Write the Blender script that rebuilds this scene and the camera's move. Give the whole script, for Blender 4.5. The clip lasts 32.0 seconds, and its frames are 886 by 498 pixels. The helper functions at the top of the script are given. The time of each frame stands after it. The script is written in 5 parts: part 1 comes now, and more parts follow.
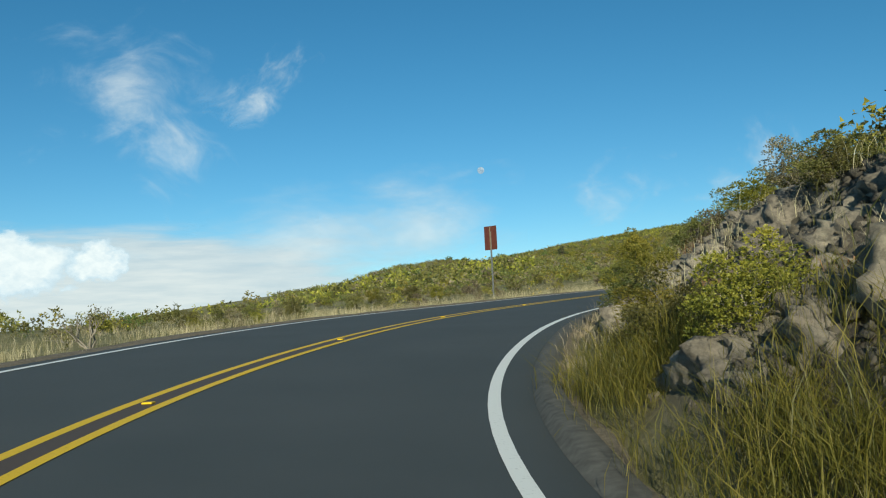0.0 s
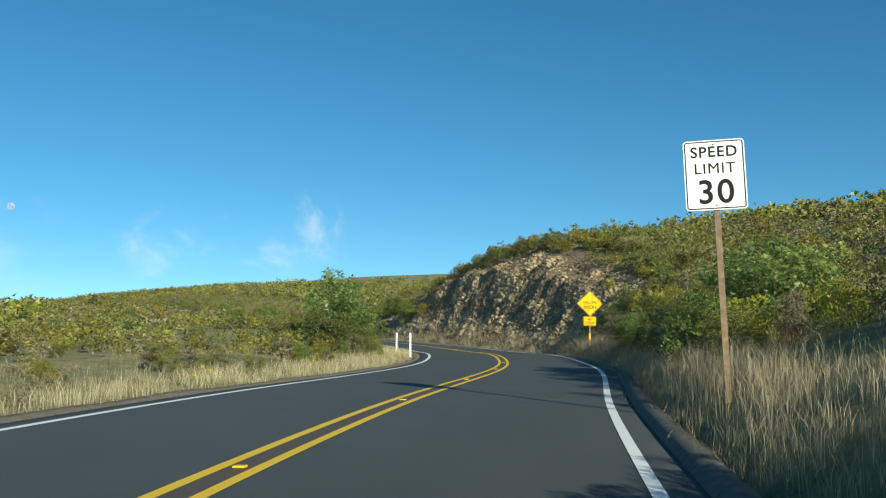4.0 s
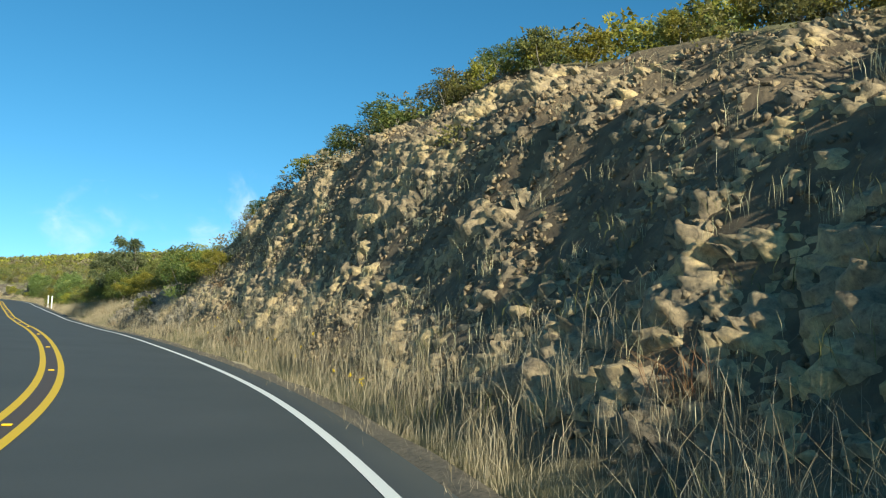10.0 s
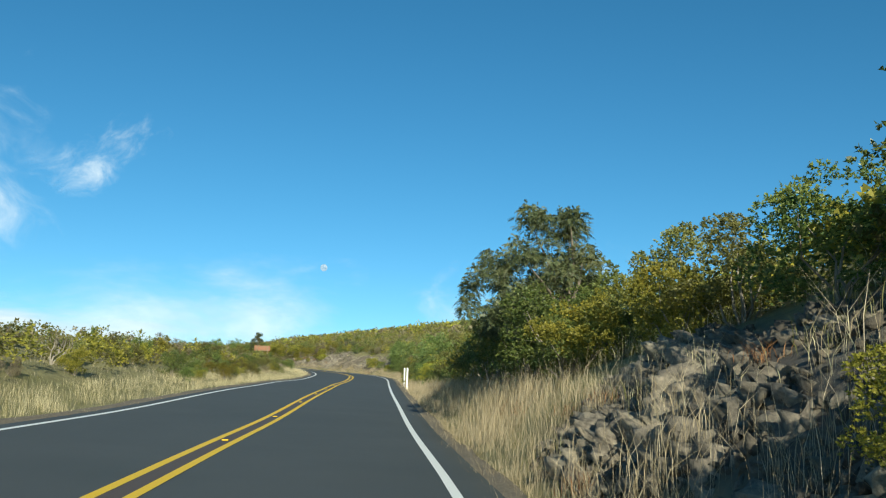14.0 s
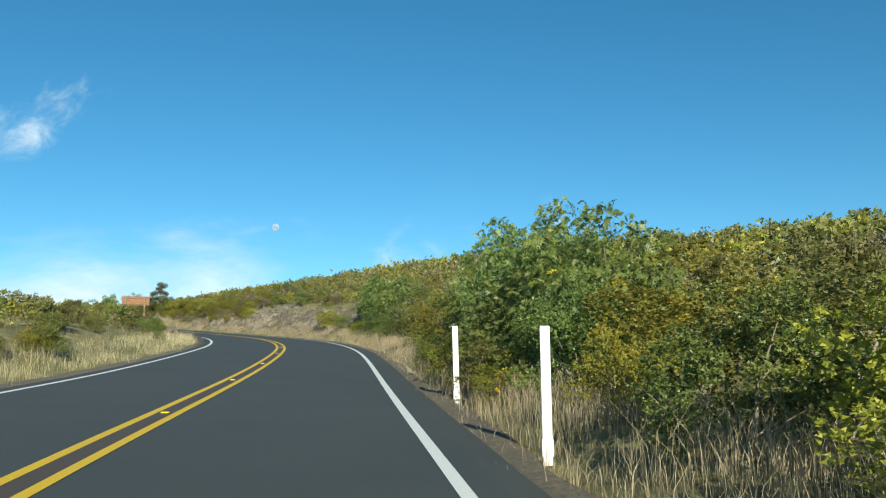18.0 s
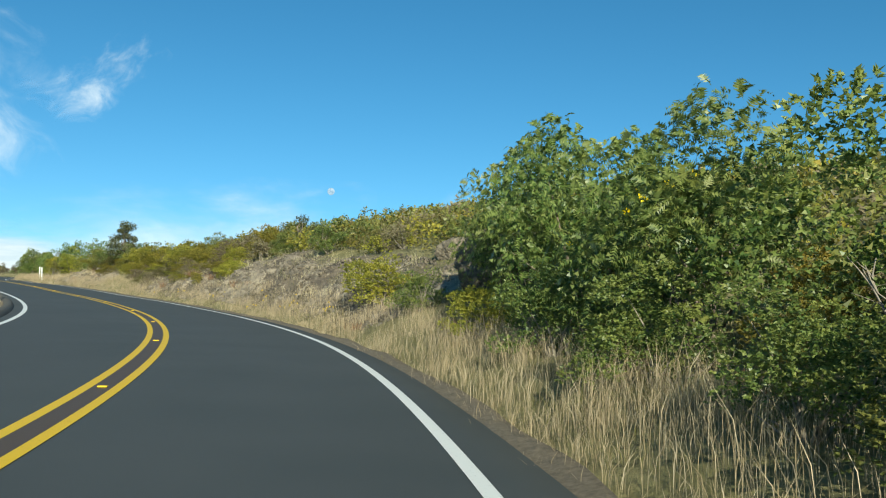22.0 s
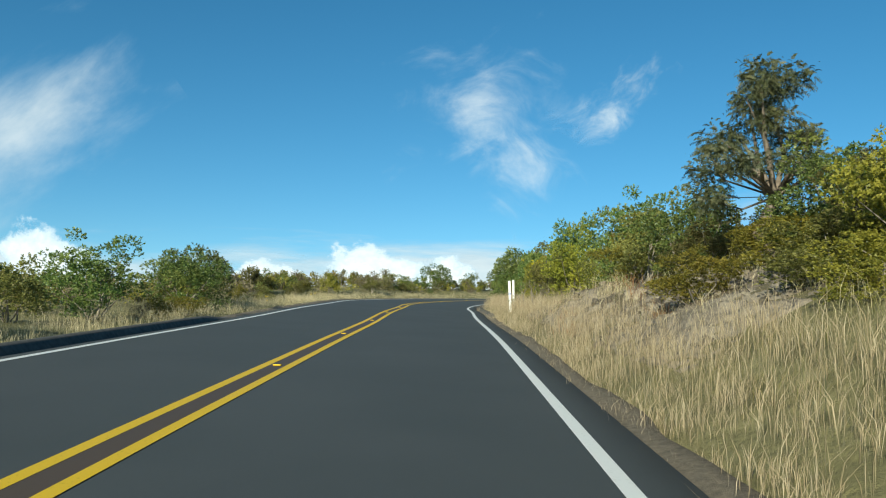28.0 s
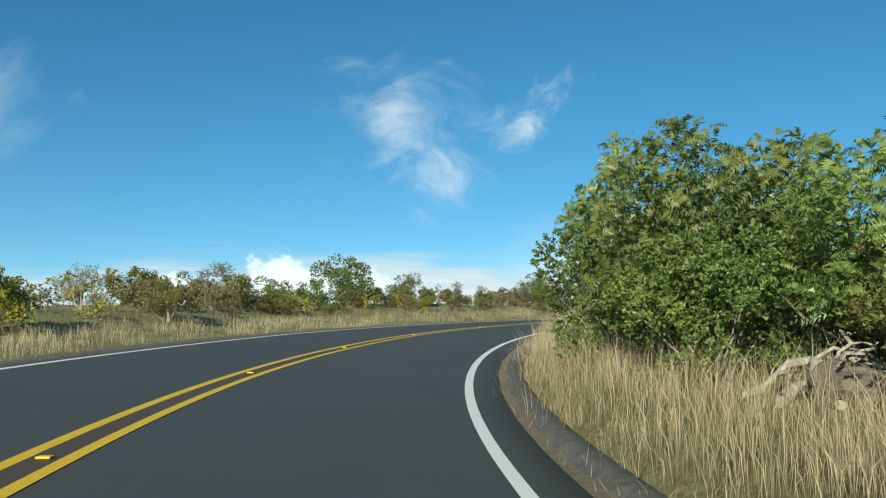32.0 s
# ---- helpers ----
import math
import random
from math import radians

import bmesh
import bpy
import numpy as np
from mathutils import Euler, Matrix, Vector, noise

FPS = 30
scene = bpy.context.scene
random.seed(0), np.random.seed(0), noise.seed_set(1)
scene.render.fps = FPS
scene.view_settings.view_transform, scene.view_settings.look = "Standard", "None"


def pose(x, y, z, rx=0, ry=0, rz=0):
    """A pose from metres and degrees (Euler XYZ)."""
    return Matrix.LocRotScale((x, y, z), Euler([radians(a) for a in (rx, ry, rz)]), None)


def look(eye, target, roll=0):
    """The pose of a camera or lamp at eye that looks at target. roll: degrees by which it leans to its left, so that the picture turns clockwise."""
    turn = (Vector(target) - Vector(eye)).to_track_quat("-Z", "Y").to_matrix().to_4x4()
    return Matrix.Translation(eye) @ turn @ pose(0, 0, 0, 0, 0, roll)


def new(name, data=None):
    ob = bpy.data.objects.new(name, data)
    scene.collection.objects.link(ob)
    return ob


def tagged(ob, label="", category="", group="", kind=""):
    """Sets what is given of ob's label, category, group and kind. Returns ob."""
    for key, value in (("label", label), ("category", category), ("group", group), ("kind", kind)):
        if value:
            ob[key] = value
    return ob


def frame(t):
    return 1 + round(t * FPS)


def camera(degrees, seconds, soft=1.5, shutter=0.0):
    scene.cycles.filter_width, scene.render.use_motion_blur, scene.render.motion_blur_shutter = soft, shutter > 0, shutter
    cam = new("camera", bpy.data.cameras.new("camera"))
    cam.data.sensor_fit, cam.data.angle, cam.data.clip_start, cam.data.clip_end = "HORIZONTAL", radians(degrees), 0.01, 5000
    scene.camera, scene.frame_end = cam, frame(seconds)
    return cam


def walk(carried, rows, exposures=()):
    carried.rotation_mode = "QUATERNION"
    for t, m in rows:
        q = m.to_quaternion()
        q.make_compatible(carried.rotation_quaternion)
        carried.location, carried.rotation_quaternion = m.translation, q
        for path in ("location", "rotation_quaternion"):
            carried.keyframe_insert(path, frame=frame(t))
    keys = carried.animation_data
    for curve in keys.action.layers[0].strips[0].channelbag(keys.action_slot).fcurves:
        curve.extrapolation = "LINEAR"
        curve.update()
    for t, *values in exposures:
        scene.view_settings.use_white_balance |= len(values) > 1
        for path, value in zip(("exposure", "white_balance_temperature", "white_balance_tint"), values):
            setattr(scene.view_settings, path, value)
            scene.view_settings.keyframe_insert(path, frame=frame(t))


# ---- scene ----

# ---------------------------------------------------------------- camera
cam = camera(53.07, 32.0, soft=1.15)
PATH = [
    (0, 0.00, -0.00, -0.00, 2.70, 4.42, -2.87),
    (0.5, -0.71, 3.19, 0.13, -4.76, 5.03, -3.52),
    (1, -1.04, 6.51, 0.33, -11.08, 5.08, -4.16),
    (1.5, -0.97, 9.99, 0.56, -12.38, 6.23, -4.46),
    (2, -0.62, 13.65, 0.76, -13.07, 7.84, -3.60),
    (2.5, -0.03, 17.35, 0.95, -14.33, 8.40, -2.80),
    (3, 0.78, 20.94, 1.08, -16.19, 8.21, -0.84),
    (3.5, 1.73, 24.36, 1.20, -22.09, 8.18, -0.41),
    (4, 3.02, 27.73, 1.38, -26.30, 7.63, -0.12),
    (4.5, 4.73, 30.99, 1.58, -29.67, 6.91, 0.29),
    (5, 6.82, 34.12, 1.77, -32.53, 6.19, 0.75),
    (5.5, 9.08, 37.25, 1.92, -35.27, 5.65, 1.24),
    (6, 11.22, 40.54, 2.06, -37.42, 5.71, 1.77),
    (6.5, 13.57, 43.76, 2.18, -38.54, 5.75, 2.26),
    (7, 15.94, 46.99, 2.31, -39.33, 5.58, 2.28),
    (7.5, 18.23, 50.22, 2.44, -40.01, 5.70, 1.47),
    (8, 20.38, 53.49, 2.58, -40.38, 6.02, 1.12),
    (8.5, 22.40, 56.79, 2.72, -40.22, 6.25, 0.18),
    (9, 24.33, 60.21, 2.89, -37.57, 6.41, -0.13),
    (9.5, 26.18, 63.81, 3.10, -33.51, 6.61, 0.20),
    (10, 27.76, 67.68, 3.27, -30.41, 6.96, 1.06),
    (10.5, 29.17, 71.70, 3.42, -19.48, 5.81, 2.98),
    (11, 30.37, 75.86, 3.60, -14.05, 4.62, 3.19),
    (11.5, 31.34, 80.34, 3.82, -10.36, 4.83, 2.40),
    (12, 32.04, 85.20, 4.12, -9.24, 5.19, 2.10),
    (12.5, 32.60, 90.18, 4.38, -8.50, 5.70, 2.03),
    (13, 33.01, 95.25, 4.67, -7.85, 7.61, 2.48),
    (13.5, 33.30, 100.40, 4.97, -8.69, 9.08, 1.83),
    (14, 33.60, 105.71, 5.27, -7.27, 11.02, 1.62),
    (14.5, 33.88, 111.21, 5.53, -6.70, 11.16, 1.03),
    (15, 34.06, 116.88, 5.82, -4.47, 9.66, 1.45),
    (15.5, 34.31, 122.62, 6.12, -3.71, 7.91, 0.88),
    (16, 34.72, 128.36, 6.48, -4.65, 7.53, 0.28),
    (16.5, 35.09, 134.05, 6.86, -5.94, 7.58, -0.22),
    (17, 35.36, 139.67, 7.22, -7.41, 7.84, -0.60),
    (17.5, 35.65, 145.17, 7.55, -8.88, 8.08, -0.84),
    (18, 36.00, 150.50, 7.88, -10.34, 8.22, -0.62),
    (18.5, 36.33, 155.67, 8.21, -11.53, 8.29, -0.06),
    (19, 36.64, 160.66, 8.50, -11.68, 8.31, 0.46),
    (19.5, 36.90, 165.43, 8.77, -12.60, 8.03, -0.23),
    (20, 37.18, 169.95, 9.05, -12.62, 7.37, -0.22),
    (20.5, 37.46, 174.31, 9.33, -12.45, 7.26, 0.53),
    (21, 37.73, 178.73, 9.63, -8.86, 6.01, 1.09),
    (21.5, 37.94, 183.28, 9.94, -9.12, 6.06, 1.09),
    (22, 38.12, 187.91, 10.25, -6.82, 6.11, 0.91),
    (22.5, 38.10, 192.53, 10.55, -4.07, 6.21, 1.45),
    (23, 37.95, 197.14, 10.81, 1.53, 6.32, 2.52),
    (23.5, 37.50, 201.71, 11.14, 10.56, 6.06, 4.46),
    (24, 36.78, 206.27, 11.47, 16.61, 5.64, 5.12),
    (24.5, 35.88, 210.72, 11.72, 19.22, 5.67, 5.42),
    (25, 34.76, 215.11, 12.04, 18.92, 5.96, 4.71),
    (25.5, 33.40, 219.44, 12.36, 22.86, 5.94, 4.12),
    (26, 31.78, 223.74, 12.72, 25.64, 5.86, 4.56),
    (26.5, 30.04, 228.04, 13.05, 25.57, 5.98, 3.42),
    (27, 27.97, 232.36, 13.39, 25.57, 6.08, 2.57),
    (27.5, 25.81, 236.77, 13.75, 25.77, 6.15, 1.98),
    (28, 23.76, 241.35, 14.13, 26.00, 6.22, 1.48),
    (28.5, 21.65, 246.00, 14.53, 26.11, 6.32, 0.94),
    (29, 19.36, 250.64, 14.90, 25.75, 6.47, 0.33),
    (29.5, 17.12, 255.35, 15.27, 25.34, 6.48, -0.01),
    (30, 14.89, 259.98, 15.62, 24.90, 6.53, -0.31),
    (30.5, 12.68, 264.47, 15.93, 24.00, 6.62, -0.27),
    (31, 10.53, 268.87, 16.27, 23.35, 6.67, -0.27),
    (31.5, 8.43, 273.24, 16.60, 22.37, 6.84, -0.29),
    (32, 6.37, 277.69, 16.91, 20.69, 6.96, 0.07),
]


def aim(x, y, z, yaw, pitch, roll):
    a, b = radians(yaw), radians(pitch)
    ahead = Vector((-math.sin(a) * math.cos(b), math.cos(a) * math.cos(b), math.sin(b)))
    return look((x, y, z), Vector((x, y, z)) + ahead, roll)


walk(cam, [(t, aim(*row)) for t, *row in PATH], [(0, 0.2, 6000, -2), (3.5, 0.45, 6000, -2), (6, 0.75, 6000, -2), (9, 0.85, 6000, -2), (12, 0.6, 6000, -2), (22, 0.6, 6000, -2), (26, 0.45, 6000, -2), (32, 0.42, 6000, -2)])

# ---------------------------------------------------------------- light
SUN_UP, SUN_SIDE = 19.0, 3.0  # degrees over the horizon; degrees from due -y towards +x
world = bpy.data.worlds.new("sky")
scene.world = world
world.use_nodes = True
wn = world.node_tree
sky = wn.nodes.new("ShaderNodeTexSky")
sky.sky_type, sky.sun_disc = "NISHITA", False
sky.sun_elevation, sky.sun_rotation = radians(SUN_UP), radians(180 - SUN_SIDE)
sky.altitude, sky.air_density, sky.dust_density, sky.ozone_density = 2200, 1.0, 0.0, 3.0
blue = wn.nodes.new("ShaderNodeHueSaturation")
blue.inputs["Hue"].default_value, blue.inputs["Saturation"].default_value = 0.486, 1.18
wn.nodes["Background"].inputs["Strength"].default_value = 0.081
wn.links.new(sky.outputs["Color"], blue.inputs["Color"])
wn.links.new(blue.outputs["Color"], wn.nodes["Background"].inputs["Color"])
sun = new("sun", bpy.data.lights.new("sun", "SUN"))
sun.data.energy, sun.data.angle, sun.data.color = 5.0, radians(0.55), (1.0, 0.88, 0.68)
sun_way = Vector((math.sin(radians(SUN_SIDE)) * math.cos(radians(SUN_UP)), -math.cos(radians(SUN_SIDE)) * math.cos(radians(SUN_UP)), math.sin(radians(SUN_UP))))
sun.matrix_world = look(sun_way * 100, (0, 0, 0))

# ---------------------------------------------------------------- helpers
rng = np.random.default_rng(7)


def material(name, rough=0.8, metal=0.0):
    m = bpy.data.materials.new(name)
    m.use_nodes = True
    b = m.node_tree.nodes["Principled BSDF"]
    b.inputs["Roughness"].default_value, b.inputs["Metallic"].default_value = rough, metal
    return m, m.node_tree, b


def node(nt, kind, **values):
    n = nt.nodes.new(kind)
    for key, value in values.items():
        n.inputs[key.replace("_", " ")].default_value = value
    return n


def ramp(nt, src, stops):
    r = nt.nodes.new("ShaderNodeValToRGB")
    while len(r.color_ramp.elements) < len(stops):
        r.color_ramp.elements.new(0.5)
    for e, (at, col) in zip(r.color_ramp.elements, stops):
        e.position, e.color = at, (*col, 1)
    nt.links.new(src, r.inputs["Fac"])
    return r.outputs["Color"]


def mixed(nt, fac, a, b, mode="MIX"):
    n = nt.nodes.new("ShaderNodeMix")
    n.data_type, n.blend_type = "RGBA", mode
    for src, sock in ((fac, n.inputs["Factor"]), (a, n.inputs["A"]), (b, n.inputs["B"])):
        sock = sock if src is not a and src is not b else [i for i in n.inputs if i.type == "RGBA"][0 if src is a else 1]
        if isinstance(src, (int, float)):
            sock.default_value = src
        elif isinstance(src, tuple):
            sock.default_value = (*src, 1)
        else:
            nt.links.new(src, sock)
    return [o for o in n.outputs if o.type == "RGBA"][0]


def noise_tex(nt, scale, detail=4.0, rough=0.55, coord="Object"):
    tc = nt.nodes.new("ShaderNodeTexCoord")
    n = node(nt, "ShaderNodeTexNoise", Scale=scale, Detail=detail, Roughness=rough)
    nt.links.new(tc.outputs[coord], n.inputs["Vector"])
    return n.outputs["Fac"]


def bump(nt, bsdf, height, strength=0.4, distance=0.02):
    b = node(nt, "ShaderNodeBump", Strength=strength, Distance=distance)
    nt.links.new(height, b.inputs["Height"])
    nt.links.new(b.outputs["Normal"], bsdf.inputs["Normal"])


def flat_paint(name, col, rough=0.5, vary=0.12, scale=14.0, metal=0.0):
    m, nt, b = material(name, rough, metal)
    fac = noise_tex(nt, scale)
    dark = tuple(c * (1 - vary) for c in col)
    lite = tuple(min(1, c * (1 + vary)) for c in col)
    nt.links.new(ramp(nt, fac, [(0.3, dark), (0.7, lite)]), b.inputs["Base Color"])
    b.inputs["Specular IOR Level"].default_value = 0.25
    bump(nt, b, noise_tex(nt, scale * 6), 0.15, 0.003)
    return m


def leaf_material(name, cols, fresh, gloss=0.45, through_light=0.35):
    """Foliage: each leaf its own shade, young shoots fresher, each plant a little off the others, some light through the blade."""
    m, nt, b = material(name, gloss)
    geo = nt.nodes.new("ShaderNodeNewGeometry")
    col = ramp(nt, geo.outputs["Random Per Island"], [(i / (len(cols) - 1), c) for i, c in enumerate(cols)])
    young = nt.nodes.new("ShaderNodeAttribute")
    young.attribute_name = "young"
    col = mixed(nt, young.outputs["Fac"], col, fresh)
    info = nt.nodes.new("ShaderNodeObjectInfo")
    hs = node(nt, "ShaderNodeHueSaturation")
    for out, lo, hi in (("Hue", 0.48, 0.515), ("Value", 0.75, 1.3)):
        mr = node(nt, "ShaderNodeMapRange")
        mr.inputs["To Min"].default_value, mr.inputs["To Max"].default_value = lo, hi
        nt.links.new(info.outputs["Random"], mr.inputs["Value"])
        nt.links.new(mr.outputs["Result"], hs.inputs[out])
    nt.links.new(col, hs.inputs["Color"])
    nt.links.new(hs.outputs["Color"], b.inputs["Base Color"])
    tr = nt.nodes.new("ShaderNodeBsdfTranslucent")
    nt.links.new(hs.outputs["Color"], tr.inputs["Color"])
    mx = node(nt, "ShaderNodeMixShader")
    mx.inputs["Fac"].default_value = through_light
    nt.links.new(b.outputs["BSDF"], mx.inputs[1])
    nt.links.new(tr.outputs["BSDF"], mx.inputs[2])
    nt.links.new(mx.outputs["Shader"], nt.nodes["Material Output"].inputs["Surface"])
    return m


def mesh_of(name, verts, faces, mat=None, smooth=False):
    """A mesh from numpy vertices and faces of one size."""
    me = bpy.data.meshes.new(name)
    verts, faces = np.asarray(verts, np.float32), np.asarray(faces, np.int32)
    me.vertices.add(len(verts))
    me.vertices.foreach_set("co", verts.ravel())
    n, k = faces.shape
    me.loops.add(n * k)
    me.loops.foreach_set("vertex_index", faces.ravel())
    me.polygons.add(n)
    me.polygons.foreach_set("loop_start", np.arange(n, dtype=np.int32) * k)
    me.polygons.foreach_set("loop_total", np.full(n, k, np.int32))
    if smooth:
        me.polygons.foreach_set("use_smooth", np.ones(n, bool))
    if mat:
        me.materials.append(mat)
    me.update(calc_edges=True)
    return me


def bm_mesh(name, bm, mat=None):
    me = bpy.data.meshes.new(name)
    bm.to_mesh(me)
    bm.free()
    if mat:
        me.materials.append(mat)
    return me


def part(name, me, parent, m=None, label=""):
    ob = new(name, me)
    ob.parent = parent
    if m is not None:
        ob.matrix_basis = m
    return tagged(ob, label)


def box_bm(sx, sy, sz, at=(0, 0, 0), bevel=0.0, bm=None):
    bm = bm or bmesh.new()
    r = bmesh.ops.create_cube(bm, size=1.0, matrix=Matrix.Translation(at) @ Matrix.Diagonal((sx, sy, sz, 1)))
    if bevel:
        edges = list({e for v in r["verts"] for e in v.link_edges})
        bmesh.ops.bevel(bm, geom=edges, offset=bevel, segments=2, affect="EDGES", profile=0.5)
    return bm


def vnoise(x, y, scale, seed=0):
    """Smooth value noise, -1 to 1, on arrays."""
    x, y = np.asarray(x) / scale + 517.3 * seed, np.asarray(y) / scale + 131.7 * seed
    i, j = np.floor(x).astype(np.int64), np.floor(y).astype(np.int64)
    u, v = x - i, y - j
    u, v = u * u * (3 - 2 * u), v * v * (3 - 2 * v)

    def at(a, b):
        h = (a * 374761393 + b * 668265263) & 0x7FFFFFFF
        h = ((h ^ (h >> 13)) * 1274126177) & 0x7FFFFFFF
        return ((h ^ (h >> 16)) & 0xFFFF) / 32767.5 - 1

    return (at(i, j) * (1 - u) + at(i + 1, j) * u) * (1 - v) + (at(i, j + 1) * (1 - u) + at(i + 1, j + 1) * u) * v


def step(x, a, b):
    t = np.clip((np.asarray(x, float) - a) / (b - a), 0, 1)
    return t * t * (3 - 2 * t)


# ---------------------------------------------------------------- the road's line: s metres along it, o metres to its right
ROAD_X = [10.93, 7.12, 3.44, 0.24, -2.10, -3.20, -2.70, -1.25, 1.15, 4.98, 9.22, 13.64, 17.92, 21.79, 25.10, 27.58, 29.29, 30.27, 30.912, 31.334, 31.688, 32.045, 32.433, 32.849, 33.272, 33.705, 34.154, 34.627, 35.122, 35.593, 35.924, 35.928, 35.402, 34.209, 32.354, 29.877, 26.941, 23.760, 20.517, 17.289, 14.066, 10.81, 7.52, 4.35, 1.11, -1.50, -3.34, -4.30, -4.02, -2.50, 0.22, 4.06, 8.91, 14.65, 21.11]
ROAD_Y = [-27.40, -20.94, -14.40, -7.63, -0.51, 6.89, 14.37, 21.72, 28.81, 35.25, 41.43, 47.49, 53.65, 60.07, 66.79, 73.87, 81.16, 88.60, 96.075, 103.567, 111.058, 118.547, 126.034, 133.521, 141.007, 148.494, 155.979, 163.463, 170.948, 178.437, 185.934, 193.433, 200.909, 208.307, 215.568, 222.638, 229.542, 236.347, 243.121, 249.887, 256.643, 263.39, 270.13, 276.93, 283.69, 290.72, 297.99, 305.42, 312.91, 320.26, 327.25, 333.69, 339.41, 344.24, 348.05]
ROAD_Z = [-2.47, -2.14, -1.80, -1.46, -1.12, -0.75, -0.35, -0.02, 0.26, 0.60, 0.89, 1.13, 1.37, 1.65, 2.02, 2.29, 2.68, 3.13, 3.58, 4.02, 4.39, 4.80, 5.20, 5.69, 6.17, 6.62, 7.09, 7.51, 7.94, 8.43, 8.94, 9.43, 9.95, 10.45, 10.96, 11.50, 12.06, 12.61, 13.20, 13.75, 14.28, 14.78, 15.31, 15.81, 16.29, 16.77, 17.25, 17.74, 18.22, 18.68, 19.14, 19.61, 20.08, 20.56, 20.97]
BANK = [-2.0, -2.0, -1.9, -0.7, -0.6, -1.9, -2.1, -0.9, -1.0, -0.5, -0.8, -2.6, -1.9, -0.5]  # degrees, every 30 m
S0, S1, KNOT = -30.0, 375.0, 7.5
LANE, EDGE = 3.23, 3.68  # yellow line to white line; asphalt's half width


def spline(values):
    n = len(values)
    y = np.array(values)
    a = np.diag(np.r_[1, np.full(n - 2, 4.0), 1]) + np.diag(np.r_[np.ones(n - 2), 0], -1) + np.diag(np.r_[0, np.ones(n - 2)], 1)
    b = np.zeros(n)
    b[1:-1] = 6 * (y[2:] - 2 * y[1:-1] + y[:-2])
    c = np.linalg.solve(a, b)

    def at(s):
        u = (np.asarray(s, float) - S0) / KNOT
        i = np.clip(np.floor(u).astype(int), 0, n - 2)
        t = u - i
        return y[i] + t * (y[i + 1] - y[i] - (2 * c[i] + c[i + 1]) / 6) + t * t * c[i] / 2 + t**3 * (c[i + 1] - c[i]) / 6

    return at


road_x, road_y, road_z = spline(ROAD_X), spline(ROAD_Y), spline(ROAD_Z)


def along(s):
    dx, dy = road_x(s + 0.2) - road_x(s - 0.2), road_y(s + 0.2) - road_y(s - 0.2)
    d = np.hypot(dx, dy)
    return dx / d, dy / d


def bank_at(s):
    return np.tan(np.radians(np.interp(s, S0 + 30 * np.arange(len(BANK)), BANK)))


def spot(s, o):
    """The plan position s along and o right of the yellow line."""
    tx, ty = along(s)
    return road_x(s) + ty * o, road_y(s) - tx * o


def on_road(s, o, lift=0.0):
    x, y = spot(s, o)
    return np.stack([x, y, road_z(s) + bank_at(s) * o + lift + 0 * x], -1)


# heights of the ground over the road, right of it (columns by distance) and left of it, at stations along it
R_S = [-30, 0, 14, 30, 45, 60, 74, 86, 95, 105, 113, 122, 132, 145, 160, 176, 195, 210, 222, 230, 240, 250, 265, 275, 285, 300, 320, 375]
R_46 = [.2, 0.15, 0.15, 0.15, .2, .15, .2, 0.18, 0.18, 0.18, 0.18, 0.18, 0.18, .2, .05, .05, .05, .1, 0.12, 0.14, 0.12, 0.12, 0.12, 0.12, .15, .1, .1, .1]
R_60 = [.9, 1.0, 1.0, 0.9, .7, .7, 0.9, 1.6, 2.0, 2.1, 1.9, 1.4, 1.3, .8, .2, .2, .3, .5, 1.2, 1.5, 1.4, 1.1, 1.0, 1.0, .4, .3, .4, .4]
R_80 = [1.5, 2.0, 2.1, 1.7, 1.2, 1.4, 1.9, 4.3, 5.6, 6.1, 4.5, 2.6, 1.9, 1.2, .5, .5, .7, 1.1, 2.2, 2.5, 2.3, 1.7, 1.8, 1.5, .8, .6, .7, .7]
R_110 = [2.5, 2.6, 2.8, 2.6, 2.2, 2.0, 2.7, 6.0, 7.8, 8.3, 6.2, 3.7, 2.6, 1.8, 1.0, 1.2, 1.25, 1.7, 2.8, 3.1, 2.8, 2.3, 2.3, 1.9, 1.1, 1.0, 1.0, 1.0]
R_160 = [3.4, 3.4, 3.8, 4.0, 4.0, 3.8, 4.5, 6.8, 9.2, 9.4, 7.2, 5.8, 5.6, 4.6, 2.2, 2.0, 2.5, 2.8, 4.4, 4.7, 4.6, 4.4, 3.6, 3.0, 2.0, 1.8, 1.8, 1.8]
R_260 = [5, 5, 5.5, 6.5, 7, 8.0, 8.2, 9, 10.4, 10.4, 9.4, 9, 8.6, 7, 4.4, 3.9, 4.0, 4.5, 6.2, 6.5, 6.4, 6.1, 5.5, 4.6, 3.5, 3, 2.8, 2.8]
R_450 = [8, 8, 9, 11, 12, 12, 12, 12.6, 13.4, 13.4, 12.5, 13, 13, 12, 8, 7.5, 7.4, 8.5, 10.8, 10.8, 10.6, 10.2, 9.4, 7.2, 5.5, 5, 4.5, 4.5]
L_S = [-30, 0, 40, 75, 130, 190, 215, 235, 260, 280, 300, 320, 345, 375]
L_50 = [-.05, -.05, -.05, 0, 0, .05, .1, -.1, -.1, 0, .1, .2, .3, .3]
L_80 = [.0, .05, .2, .5, .8, 1.0, .8, .1, .1, .2, .4, .8, 1.0, 1.0]
L_140 = [.0, .1, 0.2, 1.1, 1.6, 1.8, 1.3, .2, .2, .3, .5, 1.1, 1.3, 1.3]
